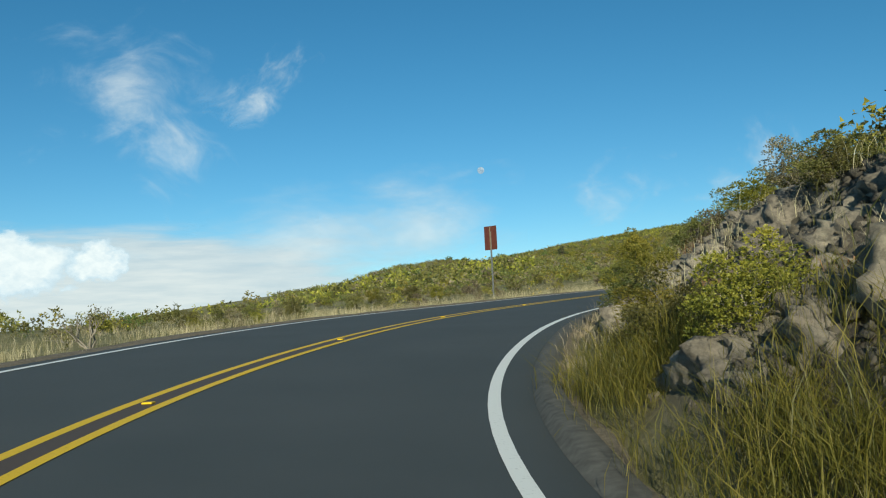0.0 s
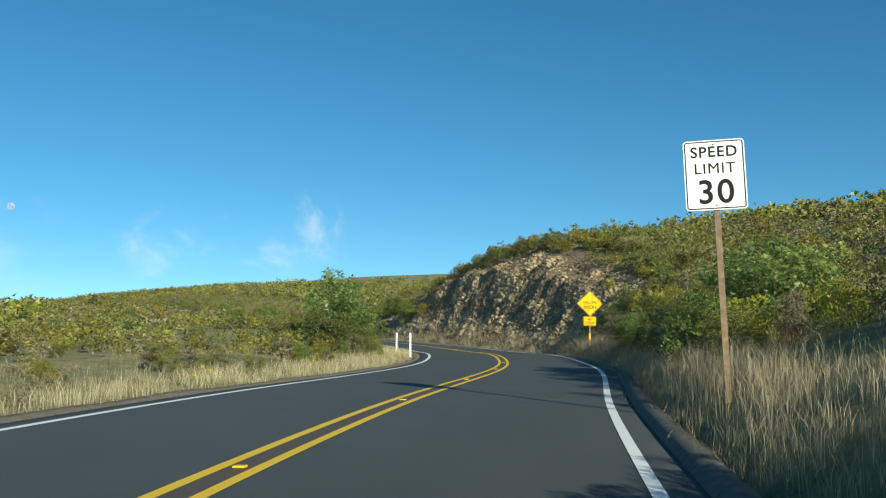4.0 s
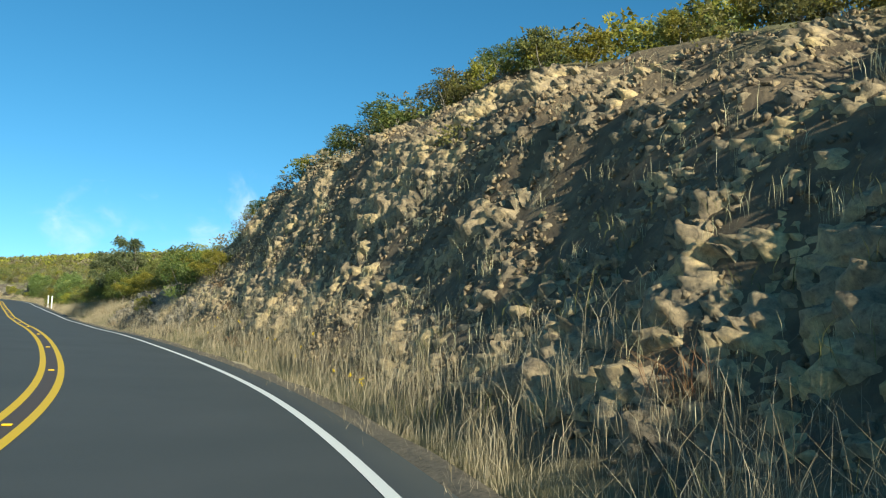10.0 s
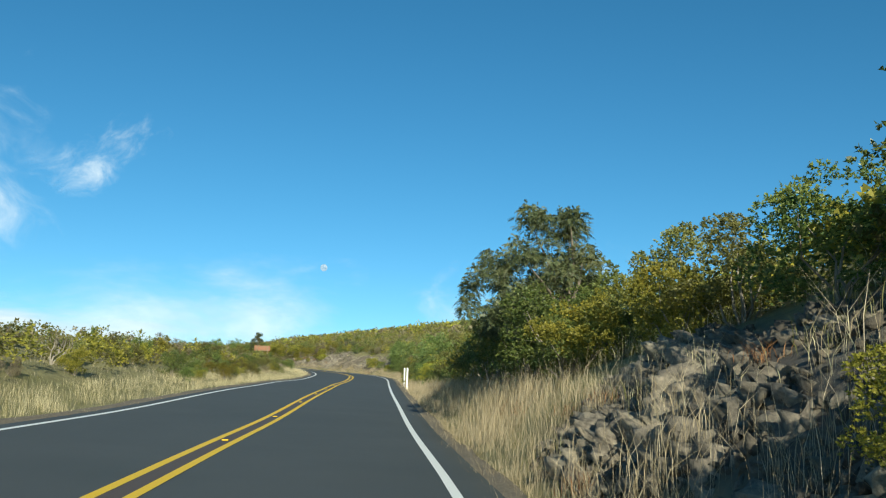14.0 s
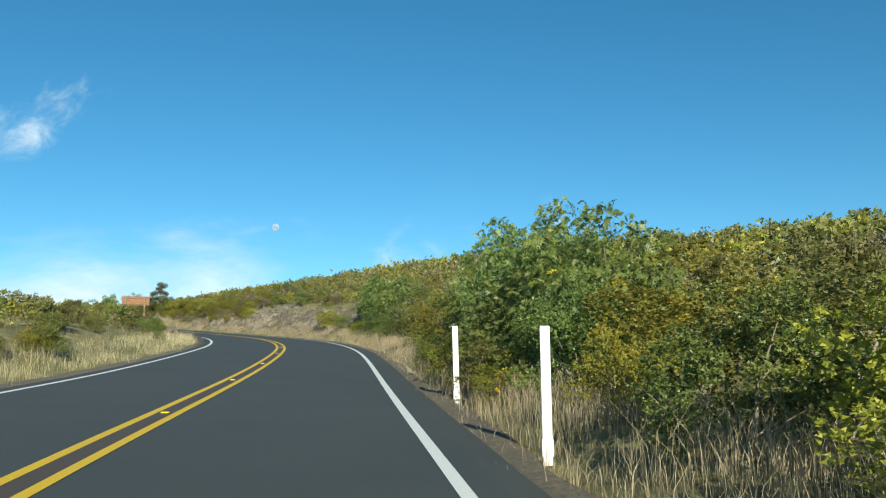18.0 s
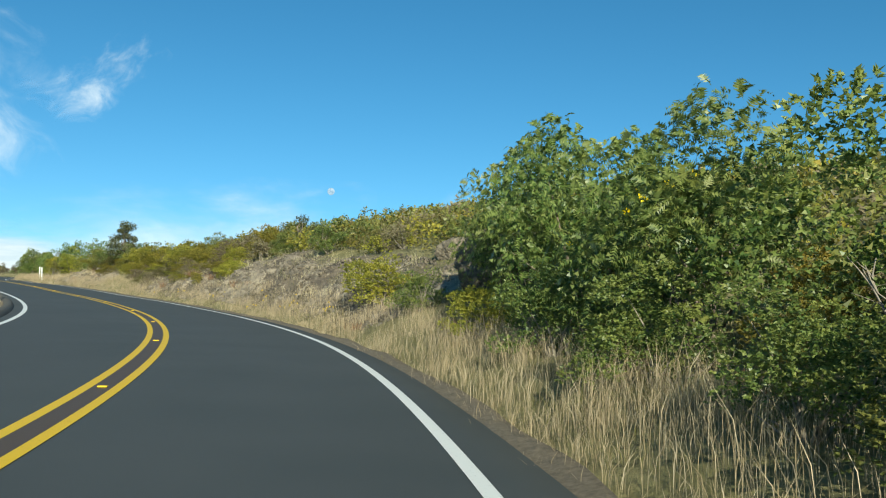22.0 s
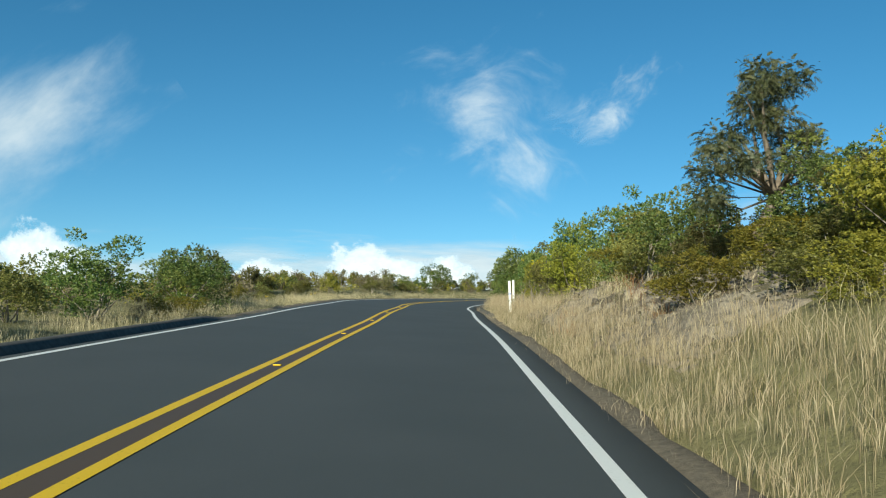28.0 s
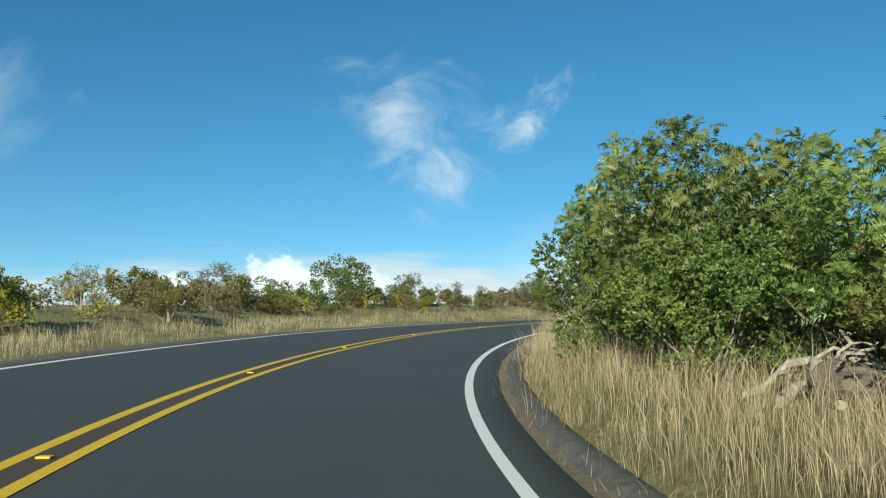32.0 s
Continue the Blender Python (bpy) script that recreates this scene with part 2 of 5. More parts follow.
L_250 = [-.3, -0.5, 0, 1.0, 1.9, 1.7, 1.0, -.4, -.5, -.4, -.4, .2, .4, .4]
L_450 = [-1.5, -1.6, -1.4, -0.3, 0.8, 0.2, -1.5, -4, -5, -6, -6, -6, -6, -6]
OFFS = np.array([-3000, -220, -45, -25, -14, -8, -5, -4.3, -3.75, 3.75, 4.3, 4.6, 6, 8, 11, 16, 26, 45, 220, 3000], float)


def profile(s):
    right = [np.interp(s, R_S, c) for c in (R_46, R_60, R_80, R_110, R_160, R_260, R_450)]
    left = [np.interp(s, L_S, c) for c in (L_50, L_80, L_140, L_250, L_450)]
    b = bank_at(s)
    return np.array([-60, -26, *left[::-1], -4.3 * b - 0.06, -3.75 * b - 0.22, 3.75 * b - 0.22, 4.3 * b - 0.06, *right, right[-1] + 22, right[-1] + 190])


BASE_S = np.arange(S0, S1 + 1, 3.0)
BASE = np.stack([road_x(BASE_S), road_y(BASE_S), road_z(BASE_S), *along(BASE_S)], 1)
BASE_P = [profile(s) for s in BASE_S]


def nearest(x, y):
    """s and o of plan positions."""
    x, y = np.atleast_1d(np.asarray(x, float)), np.atleast_1d(np.asarray(y, float))
    best, s, o = np.full(x.shape, 1e18), np.zeros(x.shape), np.zeros(x.shape)
    for (bx, by, _, tx, ty), s_at in zip(BASE, BASE_S):
        dx, dy = x - bx, y - by
        d = dx * dx + dy * dy
        hit = d < best
        best = np.where(hit, d, best)
        s, o = np.where(hit, s_at + dx * tx + dy * ty, s), np.where(hit, dx * ty - dy * tx, o)
    return s, o


# rock cuts: from s, to s, nearest o, farthest o, tone (0 grey basalt, 1 tan rubble)
CUTS = [(-8, 33, 4.5, 7.6, 0.35), (78, 117, 4.7, 10.5, 0.85), (110, 128, 4.4, 6.6, 0.1), (217, 252, 4.9, 7.6, 0.3), (262, 279, 4.9, 7.0, 0.45)]


def rockiness(s, o):
    m, tone = np.zeros(np.shape(s)), np.full(np.shape(s), 0.5)
    wob = 0.9 * vnoise(s, o, 3.0, 3)
    for a, b, lo, hi, tn in CUTS:
        k = step(s, a - 2, a + 4) * (1 - step(s, b - 4, b + 2)) * step(o + 0.4 * wob, lo - 0.5, lo + 0.5) * (1 - step(o + wob, hi - 0.8, hi + 1.0))
        tone = np.where(k > m, tn, tone)
        m = np.maximum(m, k)
    return m, tone


def ground_z(x, y, rough=True):
    x, y = np.atleast_1d(np.asarray(x, float)), np.atleast_1d(np.asarray(y, float))
    total, weight = np.zeros(x.shape), np.zeros(x.shape)
    slope = np.gradient(BASE[:, 2], BASE_S)
    for (bx, by, bz, tx, ty), sl, prof in zip(BASE, slope, BASE_P):
        dx, dy = x - bx, y - by
        a, o = np.clip(dx * tx + dy * ty, -60, 60), dx * ty - dy * tx
        w = (dx * dx + dy * dy + 2.0) ** -4.0
        total += w * (bz + sl * a + np.interp(o, OFFS, prof))
        weight += w
    z = total / weight
    if rough:
        s, o = nearest(x, y)
        off = np.abs(o)
        rock, _ = rockiness(s, o)
        soft = step(off, 4.6, 9)
        z = z + soft * (1 - rock) * (0.22 * vnoise(x, y, 5.0, 1) + 0.10 * vnoise(x, y, 1.7, 2)) + step(off, 30, 80) * np.where(o > 0, 2.0, 0.5) * vnoise(x, y, 40, 4)
        crag = np.abs(vnoise(x, y, 1.9, 5)) * 0.9 + 0.45 * vnoise(x, y, 0.8, 6) + 0.35 * vnoise(x + 0.8 * z, y + 0.8 * z, 3.6, 8)
        z = z + rock * (crag - 0.3) * 0.45
    return z


def put(s, o, lift=0.0):
    """A point on the ground at s, o."""
    x, y = spot(s, o)
    return float(x), float(y), float(ground_z(x, y)[0]) + lift


def heading(s):
    """The turn about z that lays local +y along the road."""
    tx, ty = along(s)
    return math.degrees(math.atan2(-tx, ty))

# ---------------------------------------------------------------- materials
def ground_material():
    m, nt, b = material("hillside", 0.95)
    at = nt.nodes.new("ShaderNodeAttribute")
    at.attribute_name = "rock"
    tn = nt.nodes.new("ShaderNodeAttribute")
    tn.attribute_name = "tone"
    big, mid, fine = noise_tex(nt, 0.35, 5), noise_tex(nt, 2.3, 5), noise_tex(nt, 14, 4)
    soil = ramp(nt, mid, [(0.25, (0.13, 0.115, 0.045)), (0.5, (0.23, 0.205, 0.085)), (0.78, (0.37, 0.32, 0.15))])
    scrub = ramp(nt, fine, [(0.3, (0.10, 0.095, 0.035)), (0.7, (0.27, 0.245, 0.09))])
    cover = mixed(nt, ramp(nt, big, [(0.4, (0, 0, 0)), (0.62, (1, 1, 1))]), soil, scrub)
    grey = ramp(nt, mid, [(0.2, (0.055, 0.05, 0.045)), (0.5, (0.12, 0.105, 0.088)), (0.8, (0.22, 0.19, 0.15))])
    tan = ramp(nt, mid, [(0.2, (0.09, 0.06, 0.037)), (0.5, (0.21, 0.145, 0.08)), (0.8, (0.34, 0.235, 0.12))])
    rock = mixed(nt, tn.outputs["Fac"], grey, tan)
    nt.links.new(mixed(nt, at.outputs["Fac"], cover, rock), b.inputs["Base Color"])
    bump(nt, b, noise_tex(nt, 9, 8, 0.7), 0.9, 0.09)
    return m


def asphalt_material():
    m, nt, b = material("asphalt", 0.85)
    big, fine = noise_tex(nt, 0.5, 4), noise_tex(nt, 120, 3, 0.7)
    base = ramp(nt, big, [(0.3, (0.047, 0.055, 0.057)), (0.7, (0.060, 0.067, 0.069))])
    grit = ramp(nt, fine, [(0.35, (0.55, 0.55, 0.55)), (0.7, (1.5, 1.5, 1.5))])
    nt.links.new(mixed(nt, 0.7, base, grit, "MULTIPLY"), b.inputs["Base Color"])
    nt.links.new(ramp(nt, fine, [(0.3, (0.7, 0.7, 0.7)), (0.7, (0.95, 0.95, 0.95))]), b.inputs["Roughness"])
    bump(nt, b, fine, 0.5, 0.004)
    return m


def line_material(name, col):
    m, nt, b = material(name, 0.6)
    wear = noise_tex(nt, 30, 6, 0.7)
    nt.links.new(ramp(nt, wear, [(0.25, tuple(c * 0.55 for c in col)), (0.42, col)]), b.inputs["Base Color"])
    bump(nt, b, noise_tex(nt, 150), 0.3, 0.002)
    return m


def rock_material(name, lo, mid, hi):
    m, nt, b = material(name, 0.92)
    info = nt.nodes.new("ShaderNodeObjectInfo")
    geo = nt.nodes.new("ShaderNodeNewGeometry")
    own = mixed(nt, 0.5, ramp(nt, info.outputs["Random"], [(0, lo), (0.55, mid), (1, hi)]), ramp(nt, geo.outputs["Random Per Island"], [(0, lo), (0.55, mid), (1, hi)]))
    grain = ramp(nt, noise_tex(nt, 13, 10, 0.75), [(0.3, (0.35, 0.34, 0.32)), (0.7, (1.45, 1.4, 1.3))])
    nt.links.new(mixed(nt, 0.85, own, grain, "MULTIPLY"), b.inputs["Base Color"])
    bump(nt, b, noise_tex(nt, 17, 10, 0.8), 0.8, 0.04)
    return m


def stained_sheet(name, open_tone, shade_tone):
    """Reflective sheeting with leaf shade painted into its colour as cloudy amber patches."""
    m, nt, b = material(name, 0.6)
    nt.links.new(ramp(nt, noise_tex(nt, 2.6, 3), [(0.42, open_tone), (0.62, shade_tone)]), b.inputs["Base Color"])
    b.inputs["Specular IOR Level"].default_value = 0.25
    bump(nt, b, noise_tex(nt, 40), 0.1, 0.002)
    return m


GROUND = ground_material()
ASPHALT = asphalt_material()
KERB = flat_paint("dusty_asphalt_kerb", (0.105, 0.10, 0.088), 0.9, 0.3, 9)
WHITE_LINE = line_material("white_road_paint", (0.78, 0.78, 0.75))
YELLOW_LINE = line_material("yellow_road_paint", (0.74, 0.48, 0.0))
GRAVEL = rock_material("gravel", (0.09, 0.075, 0.055), (0.18, 0.15, 0.11), (0.30, 0.25, 0.18))
BASALT = rock_material("basalt", (0.075, 0.066, 0.055), (0.18, 0.155, 0.125), (0.32, 0.275, 0.21))
TAN_ROCK = rock_material("tan_lava_rock", (0.14, 0.108, 0.08), (0.33, 0.25, 0.16), (0.56, 0.42, 0.24))
WHITE_PLASTIC = flat_paint("white_post_plastic", (0.74, 0.74, 0.72), 0.45, 0.08, 9)
SIGN_YELLOW = stained_sheet("yellow_sign_sheet", (0.82, 0.57, 0.0), (0.72, 0.40, 0.0))
SIGN_ORANGE = stained_sheet("amber_sign_sheet", (0.80, 0.50, 0.0), (0.70, 0.36, 0.0))
SIGN_WHITE = flat_paint("white_sign_sheet", (0.80, 0.80, 0.78), 0.35, 0.05, 5)
SIGN_BLACK = flat_paint("black_sign_print", (0.012, 0.012, 0.012), 0.4, 0.2, 9)
SIGN_BROWN = flat_paint("brown_sign_back", (0.105, 0.034, 0.024), 0.55, 0.18, 6)
STEEL = flat_paint("galvanised_steel", (0.32, 0.31, 0.29), 0.45, 0.2, 12, 0.7)
RUSTY = flat_paint("weathered_post", (0.22, 0.16, 0.10), 0.8, 0.3, 10)
WOOD = flat_paint("brown_stained_wood", (0.26, 0.125, 0.075), 0.75, 0.25, 8)
PALE_WOOD = flat_paint("pale_routed_letters", (0.55, 0.38, 0.27), 0.7, 0.15, 8)
BLUE_BAND = flat_paint("blue_reflective_band", (0.03, 0.16, 0.55), 0.35, 0.1, 9)
GREY_BAND = flat_paint("grey_reflector", (0.42, 0.43, 0.45), 0.25, 0.15, 30)
BARK = flat_paint("grey_bark", (0.19, 0.155, 0.12), 0.9, 0.35, 18)
DEAD_WOOD = flat_paint("bleached_dead_wood", (0.33, 0.30, 0.25), 0.9, 0.4, 16)
TWIG = flat_paint("dead_twig", (0.27, 0.235, 0.19), 0.9, 0.25, 18)

# ---------------------------------------------------------------- ground: one sheet to the horizon
def graded(lo, hi, fine, far):
    mid = np.arange(lo, hi + fine / 2, fine)
    out = [fine]
    while sum(out) < far:
        out.append(out[-1] * 1.22)
    reach = np.cumsum(out)
    return np.r_[lo - reach[::-1], mid, hi + reach]


gx, gy = graded(-26, 64, 0.56, 3000), graded(-12, 340, 0.56, 3000)
GX, GY = np.meshgrid(gx, gy)
px, py = GX.ravel(), GY.ravel()
pz = ground_z(px, py)
nx, ny = len(gx), len(gy)
idx = np.arange(nx * ny).reshape(ny, nx)
quads = np.stack([idx[:-1, :-1], idx[:-1, 1:], idx[1:, 1:], idx[1:, :-1]], -1).reshape(-1, 4)
ground_mesh = mesh_of("ground", np.stack([px, py, pz], 1), quads, GROUND, smooth=True)
gs, go = nearest(px, py)
rock_v, tone_v = rockiness(gs, go)


def sheet_z(x, y):
    """Height of the ground sheet as it is built."""
    i, j = np.clip(np.searchsorted(gx, x) - 1, 0, nx - 2), np.clip(np.searchsorted(gy, y) - 1, 0, ny - 2)
    u, v = (x - gx[i]) / (gx[i + 1] - gx[i]), (y - gy[j]) / (gy[j + 1] - gy[j])
    Z = pz.reshape(ny, nx)
    return (Z[j, i] * (1 - u) + Z[j, i + 1] * u) * (1 - v) + (Z[j + 1, i] * (1 - u) + Z[j + 1, i + 1] * u) * v


for name, values in (("rock", rock_v), ("tone", tone_v)):
    ground_mesh.attributes.new(name, "FLOAT", "POINT").data.foreach_set("value", values.astype(np.float32))
ground = tagged(new("ground", ground_mesh), "scrub-covered volcanic hillside with dry soil and rock cuts", "ground", kind="structure")


# ---------------------------------------------------------------- road
def ribbon(name, s_from, s_to, offs, lifts, mat, ds=0.75, smooth=True):
    """A strip along the road through the given offsets and heights over the road's plane."""
    ss = np.linspace(s_from, s_to, max(2, int((s_to - s_from) / ds)))
    v = np.concatenate([on_road(ss, o(ss) if callable(o) else o, h) for o, h in zip(offs, lifts)])
    n, k = len(ss), len(offs)
    i = np.arange(n * k).reshape(k, n)
    f = np.stack([i[:-1, :-1], i[1:, :-1], i[1:, 1:], i[:-1, 1:]], -1).reshape(-1, 4)
    return mesh_of(name, v, f[:, ::-1], mat, smooth)


def lane_at(s, side):
    """Yellow line to white line; the uphill lane is narrower along the straight."""
    return np.interp(s, [60, 85, 104, 114, 126, 140, 160, 195, 215], [LANE, 3.17, 3.04, 3.06, 3.15, 3.12, 3.08, 3.08, LANE]) if side > 0 else LANE + 0 * s


road = tagged(new("road", ribbon("road", -29, 372, [-EDGE - 0.1, -EDGE, -3.3, -1.6, 0, 1.6, 3.3, EDGE, EDGE + 0.1], [-0.3, -0.015, 0, 0.005, 0.01, 0.005, 0, -0.015, -0.3], ASPHALT)), "smooth dark asphalt two-lane mountain road", "road", kind="structure")
for side in (-1, 1):
    line = new("edge_line", ribbon("edge_line", -29, 372, [lambda s, e=e, k=side: k * lane_at(s, k) + e for e in (-0.06, 0.06)], [0.006, 0.006], WHITE_LINE))
    line.parent = road
for c in (-0.16, 0.16):
    line = new("centre_line", ribbon("centre_line", -29, 372, [c - 0.055, c + 0.055], [0.015, 0.015], YELLOW_LINE))
    line.parent = road
STAIN = line_material("brown_stained_asphalt", (0.085, 0.055, 0.028))
strip = new("centre_strip", ribbon("centre_strip", -29, 372, [-0.11, 0.11], [0.0135, 0.0135], STAIN))
strip.parent = road
marker_mesh = bm_mesh("road_marker", box_bm(0.1, 0.1, 0.018, (0, 0, 0.009), 0.006), YELLOW_LINE)
for s in np.arange(-26.5, 365, 7.07):
    p = on_road(s, 0.0, 0.012)
    m = new("road_marker", marker_mesh)
    m.parent, m.matrix_basis = road, pose(*p, 0, 0, heading(s))


def kerb(s_from, s_to, side, inner, height):
    offs = np.array([inner, inner + 0.07, inner + 0.15, inner + 0.27, inner + 0.38]) * side
    ss = np.linspace(s_from, s_to, max(2, int((s_to - s_from) / 0.75)))
    ease = step(ss, s_from, s_from + 3) * (1 - step(ss, s_to - 3, s_to))
    lifts = [h * ease - 0.01 for h in (0.0, height * 0.8, height, height * 0.9)] + [-0.12]
    return tagged(new("asphalt_kerb", ribbon("asphalt_kerb", s_from, s_to, offs, lifts, KERB)), "rolled dark asphalt kerb along the road edge", "kerb", kind="structure")


kerb(4, 56, 1, 3.60, 0.10)
kerb(203, 276, -1, 3.55, 0.14)
kerb(286, 330, 1, 3.80, 0.09)


# gravelly verge strips beside the asphalt
def verge(side, s_from, s_to):
    ss = np.arange(s_from, s_to, 0.5)
    offs = np.array([EDGE - 0.03, EDGE + 0.06, EDGE + 0.14, EDGE + 0.26, EDGE + 0.5])
    rows = []
    for k, o in enumerate(offs):
        x, y = spot(ss, side * (o + (0.1 * vnoise(ss, ss * 0, 1.3, 9) if 0 < k else 0)))
        z = road_z(ss) + bank_at(ss) * side * o + [-0.04, -0.02, 0.0, 0.02, -0.3][k] + (0.025 * vnoise(ss, ss * 0 + o, 0.9, 10) if 0 < k < 4 else 0)
        rows.append(np.stack([x, y, z], 1))
    n, k = len(ss), len(offs)
    i = np.arange(n * k).reshape(k, n)
    f = np.stack([i[:-1, :-1], i[1:, :-1], i[1:, 1:], i[:-1, 1:]], -1).reshape(-1, 4)
    f = f if side < 0 else f[:, ::-1]
    return tagged(new("verge", mesh_of("verge", np.concatenate(rows), f, GRAVEL, True)), "narrow gravel verge beside the asphalt", "verge", kind="structure")


verge(1, -25, 368)
verge(-1, -25, 368)


# pale sandy patches at the asphalt's edge
SAND = flat_paint("pale_sandy_soil", (0.46, 0.38, 0.25), 0.95, 0.3, 20)
for s_at, wide in ((97.5, 1.8), (183.5, 2.6)):
    uu, vv = np.meshgrid(np.linspace(-1, 1, 15), np.linspace(-1, 1, 7))
    ps, po = s_at + wide * uu.ravel(), 4.0 + 0.32 * vv.ravel()
    x_, y_ = spot(ps, po)
    hump = 0.02 - 0.16 * np.clip(uu.ravel() ** 2 + vv.ravel() ** 2 + 0.3 * vnoise(ps, po, 0.5, 17), 0, 1.6)
    z_ = np.maximum(sheet_z(x_, y_), road_z(ps) + bank_at(ps) * po) + hump
    k_ = np.arange(15 * 7).reshape(7, 15)
    f_ = np.stack([k_[:-1, :-1], k_[:-1, 1:], k_[1:, 1:], k_[1:, :-1]], -1).reshape(-1, 4)[:, ::-1]
    tagged(new("sand_patch", mesh_of("sand_patch", np.stack([x_, y_, z_], 1), f_, SAND, True)), "pale sandy soil spilled at the edge of the asphalt", "soil", kind="structure")

# ---------------------------------------------------------------- clouds and moon, far off
def cloud_material(name, scale, ragged, low, high, bright, squash=1.0, twist=0.3, most=1.0):
    """White vapour lit by its own glow: dense in the middle of its sheet, torn by noise towards the rim."""
    m = bpy.data.materials.new(name)
    m.use_nodes = True
    nt = m.node_tree
    nt.nodes.remove(nt.nodes["Principled BSDF"])
    tc = nt.nodes.new("ShaderNodeTexCoord")
    mp = nt.nodes.new("ShaderNodeMapping")
    mp.inputs["Scale"].default_value = (1, squash, 1)
    nt.links.new(tc.outputs["Object"], mp.inputs["Vector"])
    n1 = node(nt, "ShaderNodeTexNoise", Scale=scale, Detail=10.0, Roughness=0.6, Distortion=twist)
    n1.noise_dimensions = "4D"
    info = nt.nodes.new("ShaderNodeObjectInfo")
    seed = nt.nodes.new("ShaderNodeMath")
    seed.operation = "MULTIPLY"
    seed.inputs[1].default_value = 40.0
    nt.links.new(info.outputs["Random"], seed.inputs[0])
    nt.links.new(seed.outputs["Value"], n1.inputs["W"])
    nt.links.new(mp.outputs["Vector"], n1.inputs["Vector"])
    ln = nt.nodes.new("ShaderNodeVectorMath")
    ln.operation = "LENGTH"
    nt.links.new(tc.outputs["Object"], ln.inputs[0])
    body = node(nt, "ShaderNodeMapRange")
    body.inputs["From Min"].default_value, body.inputs["From Max"].default_value = 0.0, 1.0
    body.inputs["To Min"].default_value, body.inputs["To Max"].default_value = 1.0 - ragged / 2, -ragged / 2
    nt.links.new(ln.outputs["Value"], body.inputs["Value"])
    sum_ = nt.nodes.new("ShaderNodeMath")
    sum_.operation = "MULTIPLY_ADD"
    sum_.inputs[1].default_value = ragged
    nt.links.new(n1.outputs["Fac"], sum_.inputs[0])
    nt.links.new(body.outputs["Result"], sum_.inputs[2])
    alpha = node(nt, "ShaderNodeMapRange")
    alpha.interpolation_type = "SMOOTHSTEP"
    alpha.inputs["From Min"].default_value, alpha.inputs["From Max"].default_value = low, high
    alpha.inputs["To Max"].default_value = most
    nt.links.new(sum_.outputs["Value"], alpha.inputs["Value"])
    # sunlit white and bluish shade of the billows are painted into the glow colour
    shade = ramp(nt, sum_.outputs["Value"], [(low, (0.62, 0.76, 0.86)), (min(high + 0.15, 0.97), (1.0, 0.985, 0.96))])
    em = node(nt, "ShaderNodeEmission", Strength=bright)
    n2 = node(nt, "ShaderNodeTexNoise", Scale=scale * 2.2, Detail=8.0, Roughness=0.6)
    nt.links.new(mp.outputs["Vector"], n2.inputs["Vector"])
    fold_shade = ramp(nt, n2.outputs["Fac"], [(0.35, (0.80, 0.86, 0.91)), (0.6, (1.0, 1.0, 1.0))])
    nt.links.new(mixed(nt, 0.8, shade, fold_shade, "MULTIPLY"), em.inputs["Color"])
    tr = nt.nodes.new("ShaderNodeBsdfTransparent")
    mx = nt.nodes.new("ShaderNodeMixShader")
    nt.links.new(alpha.outputs["Result"], mx.inputs["Fac"])
    nt.links.new(tr.outputs["BSDF"], mx.inputs[1])
    nt.links.new(em.outputs["Emission"], mx.inputs[2])
    nt.links.new(mx.outputs["Shader"], nt.nodes["Material Output"].inputs["Surface"])
    return m


MID = Vector((22, 150, 9))


def cloud(label, az, el, wide, high, mat, far=4300.0, turn=0.0):
    """A sheet of vapour at a bearing (degrees left of +y) and height; wide and high are half angles in degrees."""
    a, e = radians(az), radians(el)
    way = Vector((-math.sin(a) * math.cos(e), math.cos(a) * math.cos(e), math.sin(e)))
    at = MID + way * far
    bm = bmesh.new()
    bmesh.ops.create_grid(bm, x_segments=10, y_segments=10, size=1.0)
    for v in bm.verts:
        v.co.z = -0.08 * (v.co.x**2 + v.co.y**2)
    ob = new("cloud", bm_mesh("cloud", bm, mat))
    ob.matrix_world = look(at, at + way, 0) @ pose(0, 0, 0, 0, 0, turn) @ Matrix.Diagonal((far * math.tan(radians(wide)), far * math.tan(radians(high)), 60, 1))
    ob.visible_shadow = False
    return tagged(ob, label, "cloud", kind="structure")


WISP = cloud_material("thin_wispy_cloud", 1.9, 2.6, 0.15, 1.75, 0.70, 1.0, 0.5, 0.5)
WISP_MAIN = cloud_material("torn_white_cloud", 1.35, 2.6, 0.18, 1.75, 0.76, 1.0, 0.9, 0.72)
WISP_SOFT = cloud_material("soft_haze_cloud", 1.3, 1.7, 0.05, 1.15, 0.72, 1.3, 0.3, 0.68)
WISP_THIN = cloud_material("torn_cloud_tuft", 1.3, 2.4, 0.3, 1.7, 0.72, 1.0, 0.5, 0.8)
CUMULUS = cloud_material("bright_cumulus", 2.1, 1.5, 0.36, 0.54, 0.86, 1.0, 0.1)
BANK_CLOUD = cloud_material("low_cloud_bank", 2.6, 0.9, 0.02, 0.42, 0.70, 1.7, 0.15, 0.96)
cloud("thin torn white cloud high over the slope", 23.6, 15.6, 6.8, 4.4, WISP_MAIN, 4300, 14)
cloud("thin torn white cloud high over the slope", 20.9, 11.9, 5.2, 4.0, WISP_MAIN, 4320, -40)
cloud("small white cloud tuft beside the larger one", 15.4, 14.4, 3.0, 2.2, WISP_MAIN, 4250, 30)
cloud("small white cloud tuft beside the larger one", 13.4, 16.2, 2.8, 1.6, WISP, 4255, 45)
